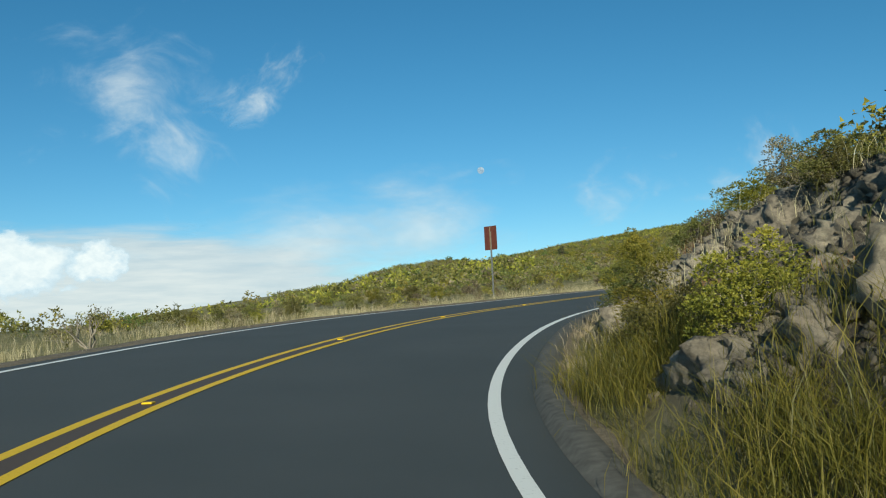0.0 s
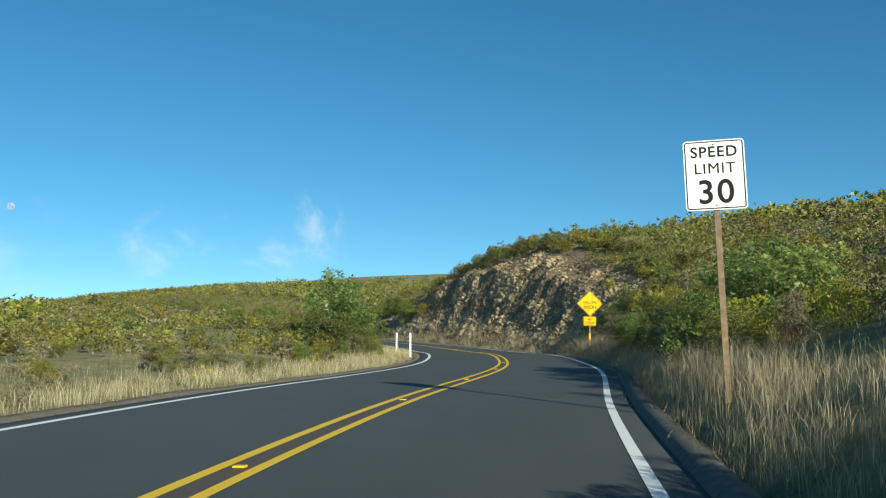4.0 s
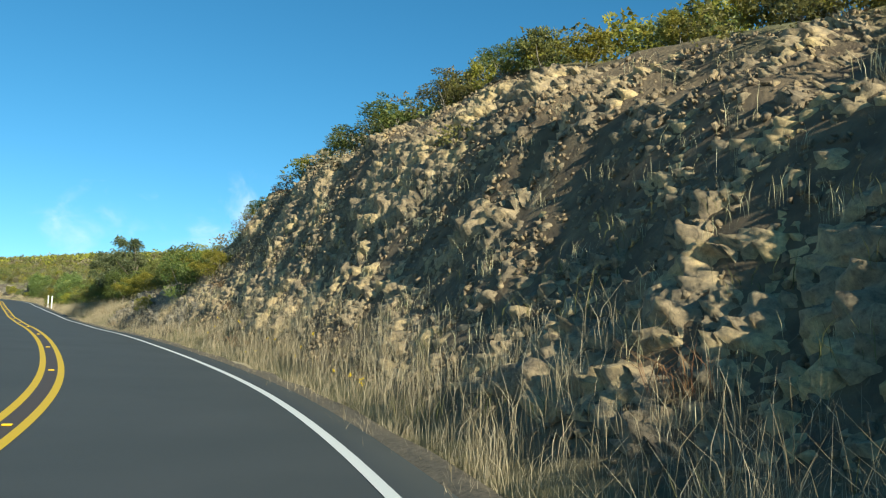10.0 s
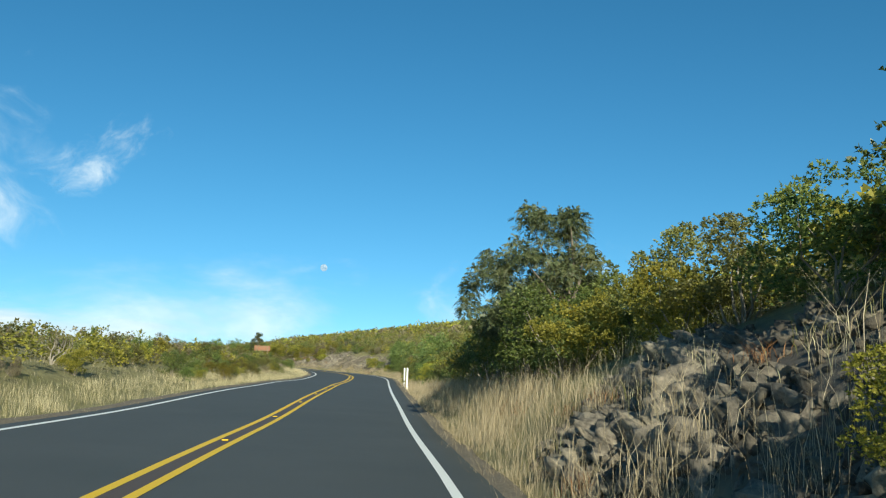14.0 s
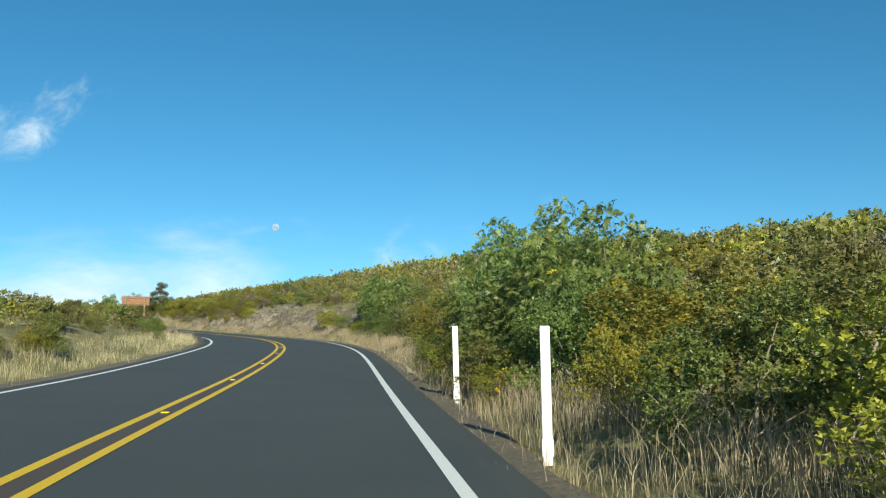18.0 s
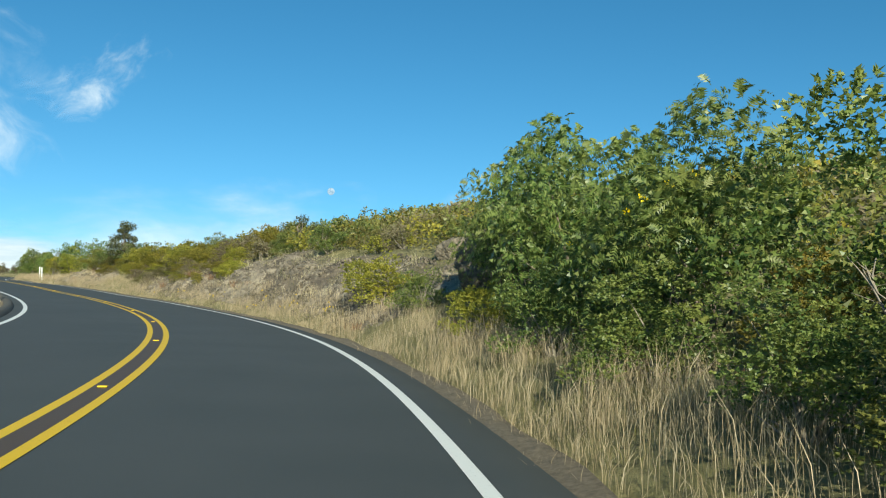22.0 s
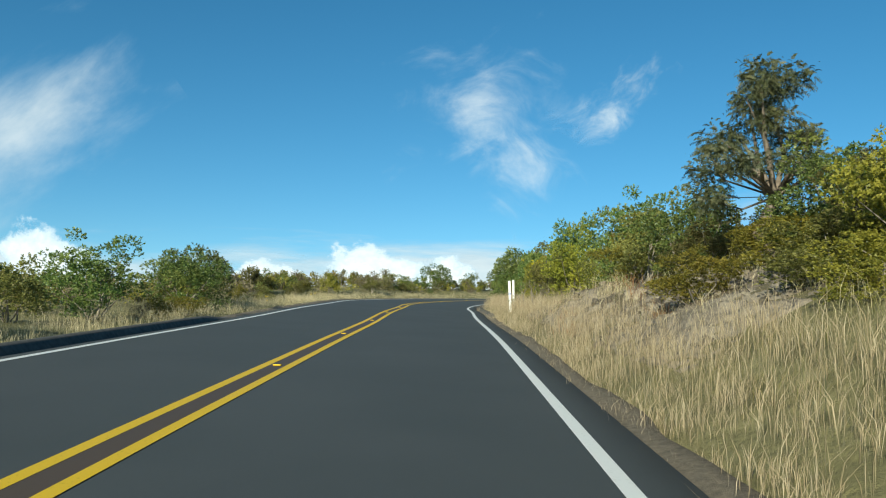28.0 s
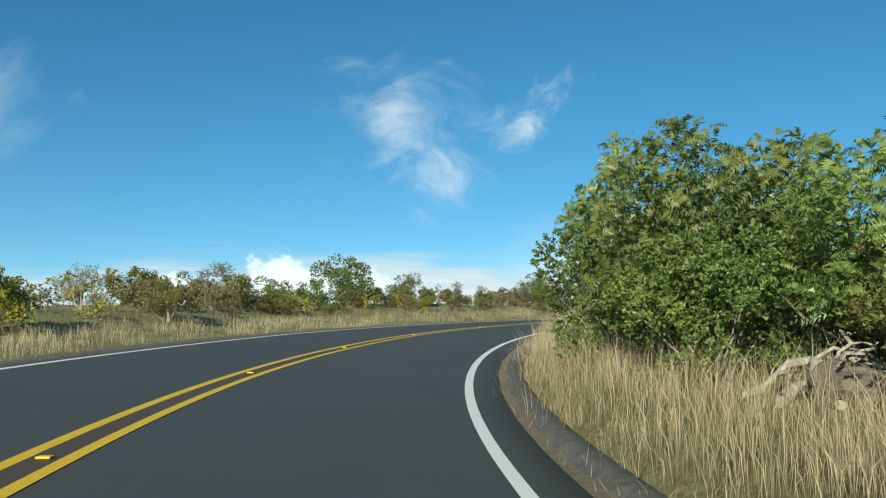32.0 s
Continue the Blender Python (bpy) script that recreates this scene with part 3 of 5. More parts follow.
cloud("soft white cloud drifting over the shrubs", 51.5, 11.4, 9.5, 5.0, WISP_SOFT, 4300, 40)
cloud("bright white cumulus heads over the horizon", 29.4, 4.5, 4.8, 3.3, CUMULUS, 4150)
cloud("bright white cumulus heads over the horizon", 25.2, 4.4, 3.0, 2.3, CUMULUS, 4160)
cloud("bright white cumulus heads over the horizon", 36.5, 3.6, 4.4, 2.3, CUMULUS, 4170)
cloud("bright white cumulus heads over the horizon", 49.6, 4.6, 3.8, 3.9, CUMULUS, 4150)
cloud("low grey-white cloud bank behind the slope", 27.0, 1.8, 24.0, 5.4, BANK_CLOUD, 4400)
cloud("low grey-white cloud bank behind the slope", 52.0, 1.2, 18.0, 4.6, BANK_CLOUD, 4420)
cloud("hazy white cloud below the moon", 4.4, 6.3, 7.0, 4.0, WISP_SOFT, 4350)
cloud("hazy white cloud below the moon", 11.5, 5.2, 9.5, 4.6, WISP_SOFT, 4380)
cloud("faint torn tuft of cloud over the hill", -8.4, 7.2, 4.2, 3.2, WISP, 4300)
cloud("faint torn tuft of cloud over the hill", -18.2, 8.6, 2.4, 3.8, WISP, 4300, 15)
cloud("faint torn tuft of cloud over the hill", -16.0, 7.0, 4.0, 2.4, WISP, 4310, -10)
moon_mat, moon_nt, moon_b = material("pale_day_moon", 1.0)
moon_nt.links.new(ramp(moon_nt, noise_tex(moon_nt, 1.6), [(0.35, (0.02, 0.02, 0.02)), (0.6, (0.05, 0.05, 0.05))]), moon_b.inputs["Base Color"])
# the moon's sunlit face is given as a glow over a near-black base
moon_nt.links.new(ramp(moon_nt, noise_tex(moon_nt, 1.6), [(0.35, (0.30, 0.46, 0.62)), (0.6, (0.55, 0.68, 0.80))]), moon_b.inputs["Emission Color"])
moon_b.inputs["Emission Strength"].default_value = 0.68
bm = bmesh.new()
bmesh.ops.create_icosphere(bm, subdivisions=3, radius=1.0)
moon = new("moon", bm_mesh("moon", bm, moon_mat))
moon.matrix_world = Matrix.Translation(MID + Vector((-0.005, 0.986, 0.166)).normalized() * 4200) @ Matrix.Diagonal((17, 17, 17, 1))
moon.visible_shadow = False
tagged(moon, "pale daytime moon in the blue sky", "moon", kind="structure")

# ---------------------------------------------------------------- rocks
def hull_rock(seed, flat=0.75, n=8):
    """An angular broken stone about 1 m across."""
    r = np.random.default_rng(seed)
    p = r.normal(size=(n, 3))
    p /= np.linalg.norm(p, axis=1, keepdims=True)
    p *= r.uniform(0.38, 0.56, (n, 1)) * [1.15, 0.95, flat]
    bm = bmesh.new()
    for q in p:
        bm.verts.new(q)
    res = bmesh.ops.convex_hull(bm, input=bm.verts)
    bmesh.ops.delete(bm, geom=[g for g in res["geom_interior"] if isinstance(g, bmesh.types.BMVert)], context="VERTS")
    return bm


def face_material(name, lo, mid, hi):
    """Crumbling rock: patches of its three tones, dark pits, grain, and broken lumps in the relief."""
    m, nt, b = material(name, 0.93)
    big = ramp(nt, noise_tex(nt, 0.9, 8, 0.7), [(0.34, lo), (0.5, mid), (0.68, hi)])
    grain = ramp(nt, noise_tex(nt, 13, 10, 0.75), [(0.30, (0.30, 0.29, 0.28)), (0.5, (0.95, 0.93, 0.9)), (0.72, (1.5, 1.42, 1.3))])
    nt.links.new(mixed(nt, 0.85, big, grain, "MULTIPLY"), b.inputs["Base Color"])
    tc = nt.nodes.new("ShaderNodeTexCoord")
    warp = node(nt, "ShaderNodeTexNoise", Scale=5.0, Detail=4.0)
    nt.links.new(tc.outputs["Object"], warp.inputs["Vector"])
    lump = node(nt, "ShaderNodeTexVoronoi", Scale=8.0, Randomness=1.0)
    nt.links.new(mixed(nt, 0.12, tc.outputs["Object"], warp.outputs["Color"]), lump.inputs["Vector"])
    high = mixed(nt, 0.5, lump.outputs["Distance"], noise_tex(nt, 22, 10, 0.8))
    bump(nt, b, high, 0.8, 0.05)
    return m


FACE_TAN = face_material("tan_rubble_face", (0.18, 0.142, 0.10), (0.41, 0.31, 0.19), (0.68, 0.50, 0.24))
FACE_GREY = face_material("grey_basalt_face", (0.11, 0.097, 0.078), (0.245, 0.21, 0.165), (0.39, 0.34, 0.255))
ROCKS = {}
for key, mat in (("basalt", BASALT), ("tan", TAN_ROCK)):
    ROCKS[key] = [bm_mesh("stone", hull_rock(k + 11, 0.6 + 0.06 * k), mat) for k in range(7)]
ROCK_V, ROCK_F = [], []
for me in ROCKS["basalt"]:
    me.calc_loop_triangles()
    ROCK_V.append(np.array([v.co[:] for v in me.vertices]))
    ROCK_F.append(np.array([t.vertices[:] for t in me.loop_triangles]))


def turns(n):
    """Random rotation matrices."""
    q = rng.normal(size=(n, 4))
    q /= np.linalg.norm(q, axis=1, keepdims=True)
    w, x, y, z = q.T
    return np.stack([1 - 2 * (y * y + z * z), 2 * (x * y - z * w), 2 * (x * z + y * w), 2 * (x * y + z * w), 1 - 2 * (x * x + z * z), 2 * (y * z - x * w), 2 * (x * z - y * w), 2 * (y * z + x * w), 1 - 2 * (x * x + y * y)], -1).reshape(-1, 3, 3)


def joined_rocks(name, pts, sizes, mat):
    vs, fs, base = [], [], 0
    kinds = rng.integers(0, len(ROCK_V), len(pts))
    R = turns(len(pts))
    for p, size, k, r in zip(pts, sizes, kinds, R):
        vs.append(ROCK_V[k] @ r.T * size + p)
        fs.append(ROCK_F[k] + base)
        base += len(ROCK_V[k])
    return mesh_of(name, np.concatenate(vs), np.concatenate(fs), mat)


def bank_points(n, s_from, s_to, o_lo, o_hi):
    """Random places on a bank, even over its slope."""
    s, o = rng.uniform(s_from, s_to, 3 * n), rng.uniform(o_lo, o_hi, 3 * n)
    x, y = spot(s, o)
    z = ground_z(x, y)
    steep = np.hypot(1, (ground_z(*spot(s, o + 0.15)) - z) / 0.15)
    best = np.argsort(rng.uniform(size=3 * n) ** (1 / np.clip(steep, 1, 4)))[::-1][:n]
    best = rng.permutation(best)
    return s[best], o[best], np.stack([x, y, z], 1)[best]


def cells(u, v, size, seed, tilt=0.35):
    """Broken-block relief: every block a tilted facet at its own height, cracked at the joints."""
    u, v = u / size, v / size
    i, j = np.floor(u), np.floor(v)
    best, second, lift = np.full(u.shape, 9.0), np.full(u.shape, 9.0), np.zeros(u.shape)
    for di in (-1, 0, 1):
        for dj in (-1, 0, 1):
            a, b = i + di, j + dj
            h = np.sin(a * 127.1 + b * 311.7 + seed * 17.3) * 43758.5453
            k = np.sin(a * 269.5 + b * 183.3 + seed * 5.1) * 43758.5453
            hx, hy = h - np.floor(h), k - np.floor(k)
            du, dv = u - a - hx, v - b - hy
            d = np.sqrt(du**2 + dv**2)
            hit = d < best
            second = np.where(hit, best, np.minimum(second, d))
            ang = (hx * 13.7 + hy * 29.3) * 6.28
            own = (hx * 7.3 + hy * 3.1) % 1.0 + tilt * (np.cos(ang) * du + np.sin(ang) * dv)
            best, lift = np.where(hit, d, best), np.where(hit, own, lift)
    crack = 1 - step(second - best, 0.0, 0.10)
    return lift - 0.55 * crack


def rock_face(root, s_from, s_to, o_lo, o_hi, mat, block, deep, seed, fine=0.085):
    """The broken skin of a cut: blocks of four sizes that stand out of the hillside, with ledges and hollows."""
    side = 1 if o_lo > 0 else -1
    ss, oo = np.arange(s_from, s_to, fine), np.linspace(o_lo, o_hi, int(abs(o_hi - o_lo) / (fine * 0.5)))
    SS, OO = np.meshgrid(ss, oo)
    su, ou = SS.ravel(), OO.ravel()
    x, y = spot(su, ou)
    z = ground_z(x, y)
    tall = z - road_z(su)
    wu, wv = 0.5 * block * vnoise(su, tall, 0.7, 31), 0.5 * block * vnoise(su, tall, 0.7, 33)
    up = ou * 0.6 + tall * 1.1
    crag = sum(h * (1 - 2.2 * np.abs(vnoise(su + wu, up * 1.2 + wv, block * w, seed + k))) for k, (h, w) in enumerate(((0.20, 5.0), (0.20, 2.4), (0.22, 1.2), (0.17, 0.6))))
    lift = crag + 0.34 * cells(su + wu, up + wv, block * 1.4, seed + 2, 0.35) + 0.26 * cells(su + wu, up * 1.15 + wv, block * 0.7, seed + 3, 0.5) + 0.16 * cells(su, up, block * 0.4, seed + 6, 0.8)
    lift = deep * (lift + 0.5 * vnoise(su, tall * 2, 2.4, seed + 9) - 0.55)
    a = (su - s_from) / (s_to - s_from)
    b = (ou - o_lo) / (o_hi - o_lo)
    rim = np.minimum(step(a, 0, 0.06), 1 - step(a, 0.94, 1)) * np.minimum(step(b, 0, 0.10), 1 - step(b, 0.86, 1))
    gone = 0.30 * vnoise(su, ou, 3.4, seed + 5)
    lift = lift * rim - 0.30 * (1 - step(rim + gone, 0.05, 0.40))
    tx, ty = along(su)
    out = 0.80 * side
    slide = 0.08 * lift
    v = np.stack([x - ty * out * lift - tx * slide, y + tx * out * lift - ty * slide, z + 0.45 * lift], 1) - np.array(root.location)
    n, k = len(ss), len(oo)
    i = np.arange(n * k).reshape(k, n)
    f = np.stack([i[:-1, :-1], i[:-1, 1:], i[1:, 1:], i[1:, :-1]], -1).reshape(-1, 4)
    return part("rock_face", mesh_of("rock_face", v, f if side < 0 else f[:, ::-1], mat), root)


def rock_bank(label, s_from, s_to, o_lo, o_hi, kind, big, small, size, face):
    """A cut bank: its large stones singly, nearest part of it first, the small rubble joined."""
    root = tagged(new("rock_bank"), label, "rock bank")
    root.location = put((s_from + s_to) / 2, o_lo)
    inv = Matrix.Translation(-root.location)
    s, o, p = bank_points(big, s_from, s_to, o_lo, o_hi)
    R = turns(big)
    sizes = size * np.minimum(rng.lognormal(0, 0.38, big), 1.5)
    for i in range(big):
        m = Matrix(R[i].tolist()).to_4x4()
        part("stone", ROCKS[kind][i % 7], root, inv @ Matrix.Translation((p[i] - [0, 0, sizes[i] * 0.12]).tolist()) @ m @ Matrix.Diagonal((sizes[i],) * 3 + (1,)))
    s, o, p = bank_points(small, s_from, s_to, o_lo - 0.3, o_hi + 0.3)
    sz = size * 0.75 * np.minimum(rng.lognormal(0, 0.45, small), 2.0)
    ob = part("rubble", joined_rocks("rubble", p - np.array(root.location), sz, BASALT if kind == "basalt" else TAN_ROCK), root)
    tagged(ob, kind="stuff")
    rock_face(root, s_from - 1, s_to + 1, o_lo - 0.35 if o_lo > 0 else o_lo, o_hi + 0.3, FACE_TAN if kind == "tan" else FACE_GREY, size * 1.5, face, int(s_from) + 40)
    return root


rock_bank("broken brown basalt wall of the road cut", 2, 34, 4.7, 7.5, "basalt", 290, 9000, 0.16, 0.38)
rock_bank("tall tan rubble face of the road cut", 79, 117, 4.9, 10.2, "tan", 300, 15000, 0.12, 0.34)
rock_bank("dark jagged basalt ledge below the bushes", 110, 127, 4.7, 6.5, "basalt", 260, 3600, 0.16, 0.52)
rock_bank("grey crumbling rubble bank with dry grass", 217, 252, 4.9, 7.5, "basalt", 290, 8500, 0.13, 0.24)
rock_bank("grey stony slope under the shrubs", 262, 280, 4.9, 7.0, "basalt", 60, 600, 0.18, 0.2)


def boulder(s, o, size, kind, label, turn=0.0, lift=0.0, seed=1):
    """A weathered rock: rounded lump with broken flats, pits and cracks."""
    r = random.Random(seed)
    bm = bmesh.new()
    bmesh.ops.create_icosphere(bm, subdivisions=5, radius=0.5)
    flats = [(Vector((r.gauss(0, 1), r.gauss(0, 1), r.gauss(0, 0.7))).normalized(), r.uniform(0.30, 0.42)) for _ in range(9)]
    for v in bm.verts:
        for way, reach in flats:
            over = v.co.dot(way) - reach
            if over > 0:
                v.co -= way * over * 0.85
        q = v.co * 2.2 + Vector((seed * 3.1, 0, 0))
        v.co += v.co.normalized() * (0.10 * noise.noise(q) + 0.05 * noise.noise(q * 2.7) + 0.025 * noise.noise(q * 7) - 0.05 * max(0, 0.12 - abs(noise.noise(q * 1.6 + Vector((5, 5, 5))))) * 8 * 0.5)
    ob = new("boulder", bm_mesh("boulder", bm, BASALT if kind == "basalt" else TAN_ROCK))
    ob.matrix_world = pose(*put(s, o, lift), 8, 5, turn) @ Matrix.Diagonal((*size, 1))
    return tagged(ob, label, "boulder")


boulder(215.4, 7.2, (1.9, 1.7, 1.5), "basalt", "dark basalt outcrop half hidden under the bushes", 20, 0.35, 1)
boulder(218.0, 8.0, (1.5, 1.4, 1.1), "basalt", "weathered grey-brown outcrop above the bank", 70, 0.3, 2)
boulder(220.6, 8.2, (1.2, 1.0, 0.8), "basalt", "weathered grey-brown outcrop above the bank", 120, 0.2, 3)
boulder(235.6, -5.3, (1.0, 0.9, 1.0), "basalt", "dark basalt boulder in the dry grass", 40, 0.15, 4)
boulder(216.5, -5.2, (1.5, 1.3, 1.1), "basalt", "grey boulder at the inside of the bend", 10, 0.1, 5)
boulder(214.6, -5.6, (1.2, 1.4, 0.9), "basalt", "grey boulder at the inside of the bend", 70, 0.1, 6)
boulder(247.5, 5.9, (0.8, 0.7, 0.6), "tan", "pale tan boulder on the stony bank", 70, 0.1, 7)
boulder(299.0, 6.0, (0.9, 0.7, 0.55), "basalt", "pale grey rock under the roadside shrub", 30, 0.05, 8)

# ---------------------------------------------------------------- posts and signs
def post_thing(s, o, lean=(0, 0), band=None, lift=0.0):
    """A flat white flexible delineator post."""
    root = tagged(new("delineator_post"), "white flexible plastic delineator post in the verge", "road post", "delineator posts")
    root.matrix_world = pose(*put(s, o, 0.0 + lift), lean[0], lean[1], heading(s))
    bm = box_bm(0.095, 0.022, 1.28, (0, 0, 0.52), 0.008)
    part("post", bm_mesh("post", bm, WHITE_PLASTIC), root)
    part("reflector", bm_mesh("reflector", box_bm(0.075, 0.006, 0.2, (0, -0.0145, 0.98), 0.002), band or SIGN_WHITE), root)
    part("foot_sleeve", bm_mesh("foot_sleeve", box_bm(0.11, 0.034, 0.16, (0, 0, 0.04), 0.008), WHITE_PLASTIC), root)
    return root


post_thing(73.4, -4.15, (2, 0))
post_thing(84.0, -4.15, (-1, 1))
post_thing(167.8, 4.1, lift=0.15)
post_thing(174.2, 4.1, (0, -1), lift=0.15)
post_thing(285.7, 4.58, (0, -3))
post_thing(290.6, 5.0, (0, -2))
band_post = [o for o in scene.objects if o.name.startswith("delineator_post")][4]
part("blue_band", bm_mesh("blue_band", box_bm(0.101, 0.03, 0.035, (0, 0, 0.66), 0.004), BLUE_BAND), band_post, label="blue reflective band")


def words(text, size, mat, name="lettering"):
    cu = bpy.data.curves.new("lettering", "FONT")
    cu.body, cu.size, cu.align_x, cu.align_y = text, size, "CENTER", "CENTER"
    cu.extrude, cu.offset, cu.space_character = 0.001, (0.0 if "M" in text else size * 0.012), 1.12
    tmp = bpy.data.objects.new("lettering_source", cu)
    scene.collection.objects.link(tmp)
    bpy.context.view_layer.update()
    me = bpy.data.meshes.new_from_object(tmp.evaluated_get(bpy.context.evaluated_depsgraph_get()))
    bpy.data.objects.remove(tmp)
    me.materials.clear()
    me.materials.append(mat)
    me.name = name
    return me


UPRIGHT = pose(0, 0, 0, 90, 0, 0)


def panel_bm(w, h, r, thick, turn=0.0):
    """A rounded sheet in the xz plane, facing -y."""
    bm = bmesh.new()
    pts = []
    for cx, cz, a0 in ((w / 2 - r, h / 2 - r, 0), (-w / 2 + r, h / 2 - r, 90), (-w / 2 + r, -h / 2 + r, 180), (w / 2 - r, -h / 2 + r, 270)):
        for k in range(6):
            a = radians(a0 + 18 * k)
            pts.append((cx + r * math.cos(a), cz + r * math.sin(a)))
    c, s_ = math.cos(radians(turn)), math.sin(radians(turn))
    pts = [(x * c - z * s_, x * s_ + z * c) for x, z in pts]
    f = bm.faces.new([bm.verts.new((x, 0, z)) for x, z in pts])
    ext = bmesh.ops.extrude_face_region(bm, geom=[f])
    bmesh.ops.translate(bm, vec=(0, thick, 0), verts=[v for v in ext["geom"] if isinstance(v, bmesh.types.BMVert)])
    bmesh.ops.recalc_face_normals(bm, faces=bm.faces)
    return bm


def rim_bm(w, h, r, inset, width, turn=0.0):
    """The printed border of a sheet."""
    bm = bmesh.new()
    rings = []
    for d in (inset, inset + width):
        pts = []
        for cx, cz, a0 in ((w / 2 - r, h / 2 - r, 0), (-w / 2 + r, h / 2 - r, 90), (-w / 2 + r, -h / 2 + r, 180), (w / 2 - r, -h / 2 + r, 270)):
            for k in range(6):
                a = radians(a0 + 18 * k)
                pts.append((cx + (r - d) * math.cos(a), cz + (r - d) * math.sin(a)))
        c, s_ = math.cos(radians(turn)), math.sin(radians(turn))
        rings.append([bm.verts.new((x * c - z * s_, -0.002, x * s_ + z * c)) for x, z in pts])
    n = len(rings[0])
    for i in range(n):
        bm.faces.new((rings[0][i], rings[0][(i + 1) % n], rings[1][(i + 1) % n], rings[1][i]))
    bmesh.ops.recalc_face_normals(bm, faces=bm.faces)
    return bm


def channel_post(height, mat):
    """A perforated U-channel sign post."""
    bm = box_bm(0.075, 0.008, height, (0, 0.02, height / 2), 0.002)
    box_bm(0.008, 0.03, height, (-0.036, 0.034, height / 2), 0, bm)
    box_bm(0.008, 0.03, height, (0.036, 0.034, height / 2), 0, bm)
    return bm_mesh("post", bm, mat)


def bolts(root, where):
    for x, z in where:
        bm = bmesh.new()
        bmesh.ops.create_cone(bm, segments=10, radius1=0.014, radius2=0.010, depth=0.01, cap_ends=True, matrix=Matrix.Translation((x, -0.006, z)) @ UPRIGHT)
        part("bolt", bm_mesh("bolt", bm, STEEL), root)


def sign_root(name, label, s, o, turn=0.0, tilt=0.0):
    root = tagged(new(name), label, "road sign")
    root.matrix_world = pose(*put(s, o, -0.1), 0, tilt, heading(s) + turn)
    return root


# the diamond with its plate
fr = sign_root("warning_sign", "yellow diamond warning sign about fallen rocks with a plate below", 74.15, 4.72, -8.0, 1.5)
zr = put(74.15, 4.72, -0.1)[2]
TOP = 5.17 - zr
part("post", channel_post(TOP - 0.05, RUSTY), fr, label="weathered channel post")
D = 0.905
dz = TOP - D * 0.7071
dia = part("diamond_panel", bm_mesh("diamond_panel", panel_bm(D, D, 0.06, 0.004, 45), SIGN_YELLOW), fr, pose(0, 0, dz))
part("border", bm_mesh("border", rim_bm(D, D, 0.06, 0.018, 0.016, 45), SIGN_BLACK), dia)
part("lettering", words("FALLEN", 0.215, SIGN_BLACK), dia, pose(0, -0.003, 0.055) @ UPRIGHT @ Matrix.Diagonal((0.82, 1, 1, 1)))
part("lettering", words("ROCKS", 0.215, SIGN_BLACK), dia, pose(0, -0.003, -0.18) @ UPRIGHT @ Matrix.Diagonal((0.84, 1, 1, 1)))
pz_ = dz - D * 0.7071 - 0.225
plate = part("plate", bm_mesh("plate", panel_bm(0.61, 0.46, 0.04, 0.004), SIGN_ORANGE), fr, pose(0, -0.004, pz_))
part("border", bm_mesh("border", rim_bm(0.61, 0.46, 0.04, 0.014, 0.012), SIGN_BLACK), plate)
part("lettering", words("NEXT", 0.145, SIGN_BLACK), plate, pose(0, -0.003, 0.075) @ UPRIGHT @ Matrix.Diagonal((0.72, 1, 1, 1)))
part("lettering", words("4 MILES", 0.145, SIGN_BLACK), plate, pose(0, -0.003, -0.09) @ UPRIGHT @ Matrix.Diagonal((0.82, 1, 1, 1)))
part("reflector_strip", bm_mesh("reflector_strip", box_bm(0.085, 0.006, 0.32, (0, 0.008, pz_ - 0.77), 0.002), SIGN_ORANGE), fr, label="amber reflective strip on the post")
bolts(fr, [(0, TOP - 0.15), (0, dz - 0.48), (0, pz_ + 0.19), (0, pz_ - 0.19)])

# the speed limit
sp = sign_root("speed_limit_sign", "white rectangular speed limit sign with black numbers", 41.9, 4.62, -4.0, -1.0)
zr = put(41.9, 4.62, -0.1)[2]
TOP = 4.33 - zr
part("post", channel_post(TOP - 0.05, RUSTY), sp, label="weathered channel post")
W_, H_ = 0.77, 0.93
face = part("panel", bm_mesh("panel", panel_bm(W_, H_, 0.05, 0.004), SIGN_WHITE), sp, pose(0, 0, TOP - H_ / 2))
part("border", bm_mesh("border", rim_bm(W_, H_, 0.05, 0.016, 0.014), SIGN_BLACK), face)
part("lettering", words("SPEED", 0.2, SIGN_BLACK), face, pose(0, -0.003, 0.30) @ UPRIGHT)
part("lettering", words("LIMIT", 0.2, SIGN_BLACK), face, pose(0, -0.003, 0.08) @ UPRIGHT)
part("lettering", words("30", 0.44, SIGN_BLACK), face, pose(0, -0.003, -0.24) @ UPRIGHT)
bolts(sp, [(0, TOP - 0.06), (0, TOP - H_ + 0.06)])

# a sign seen from behind
bs = sign_root("park_sign", "brown road sign seen from behind on a steel post", 38.8, -6.55, -6.0, 0.0)
zr = put(38.8, -6.55, -0.1)[2]
TOP = 4.02 - zr
part("post", channel_post(TOP - 0.25, STEEL), bs, label="galvanised channel post")
part("panel", bm_mesh("panel", panel_bm(0.72, 1.08, 0.04, 0.006), SIGN_BROWN), bs, pose(0, 0.03, TOP - 0.54))
part("stiffener", bm_mesh("stiffener", box_bm(0.05, 0.02, 1.02, (0, 0.0, TOP - 0.54), 0.004), RUSTY), bs, label="upright stiffener on the sign back")

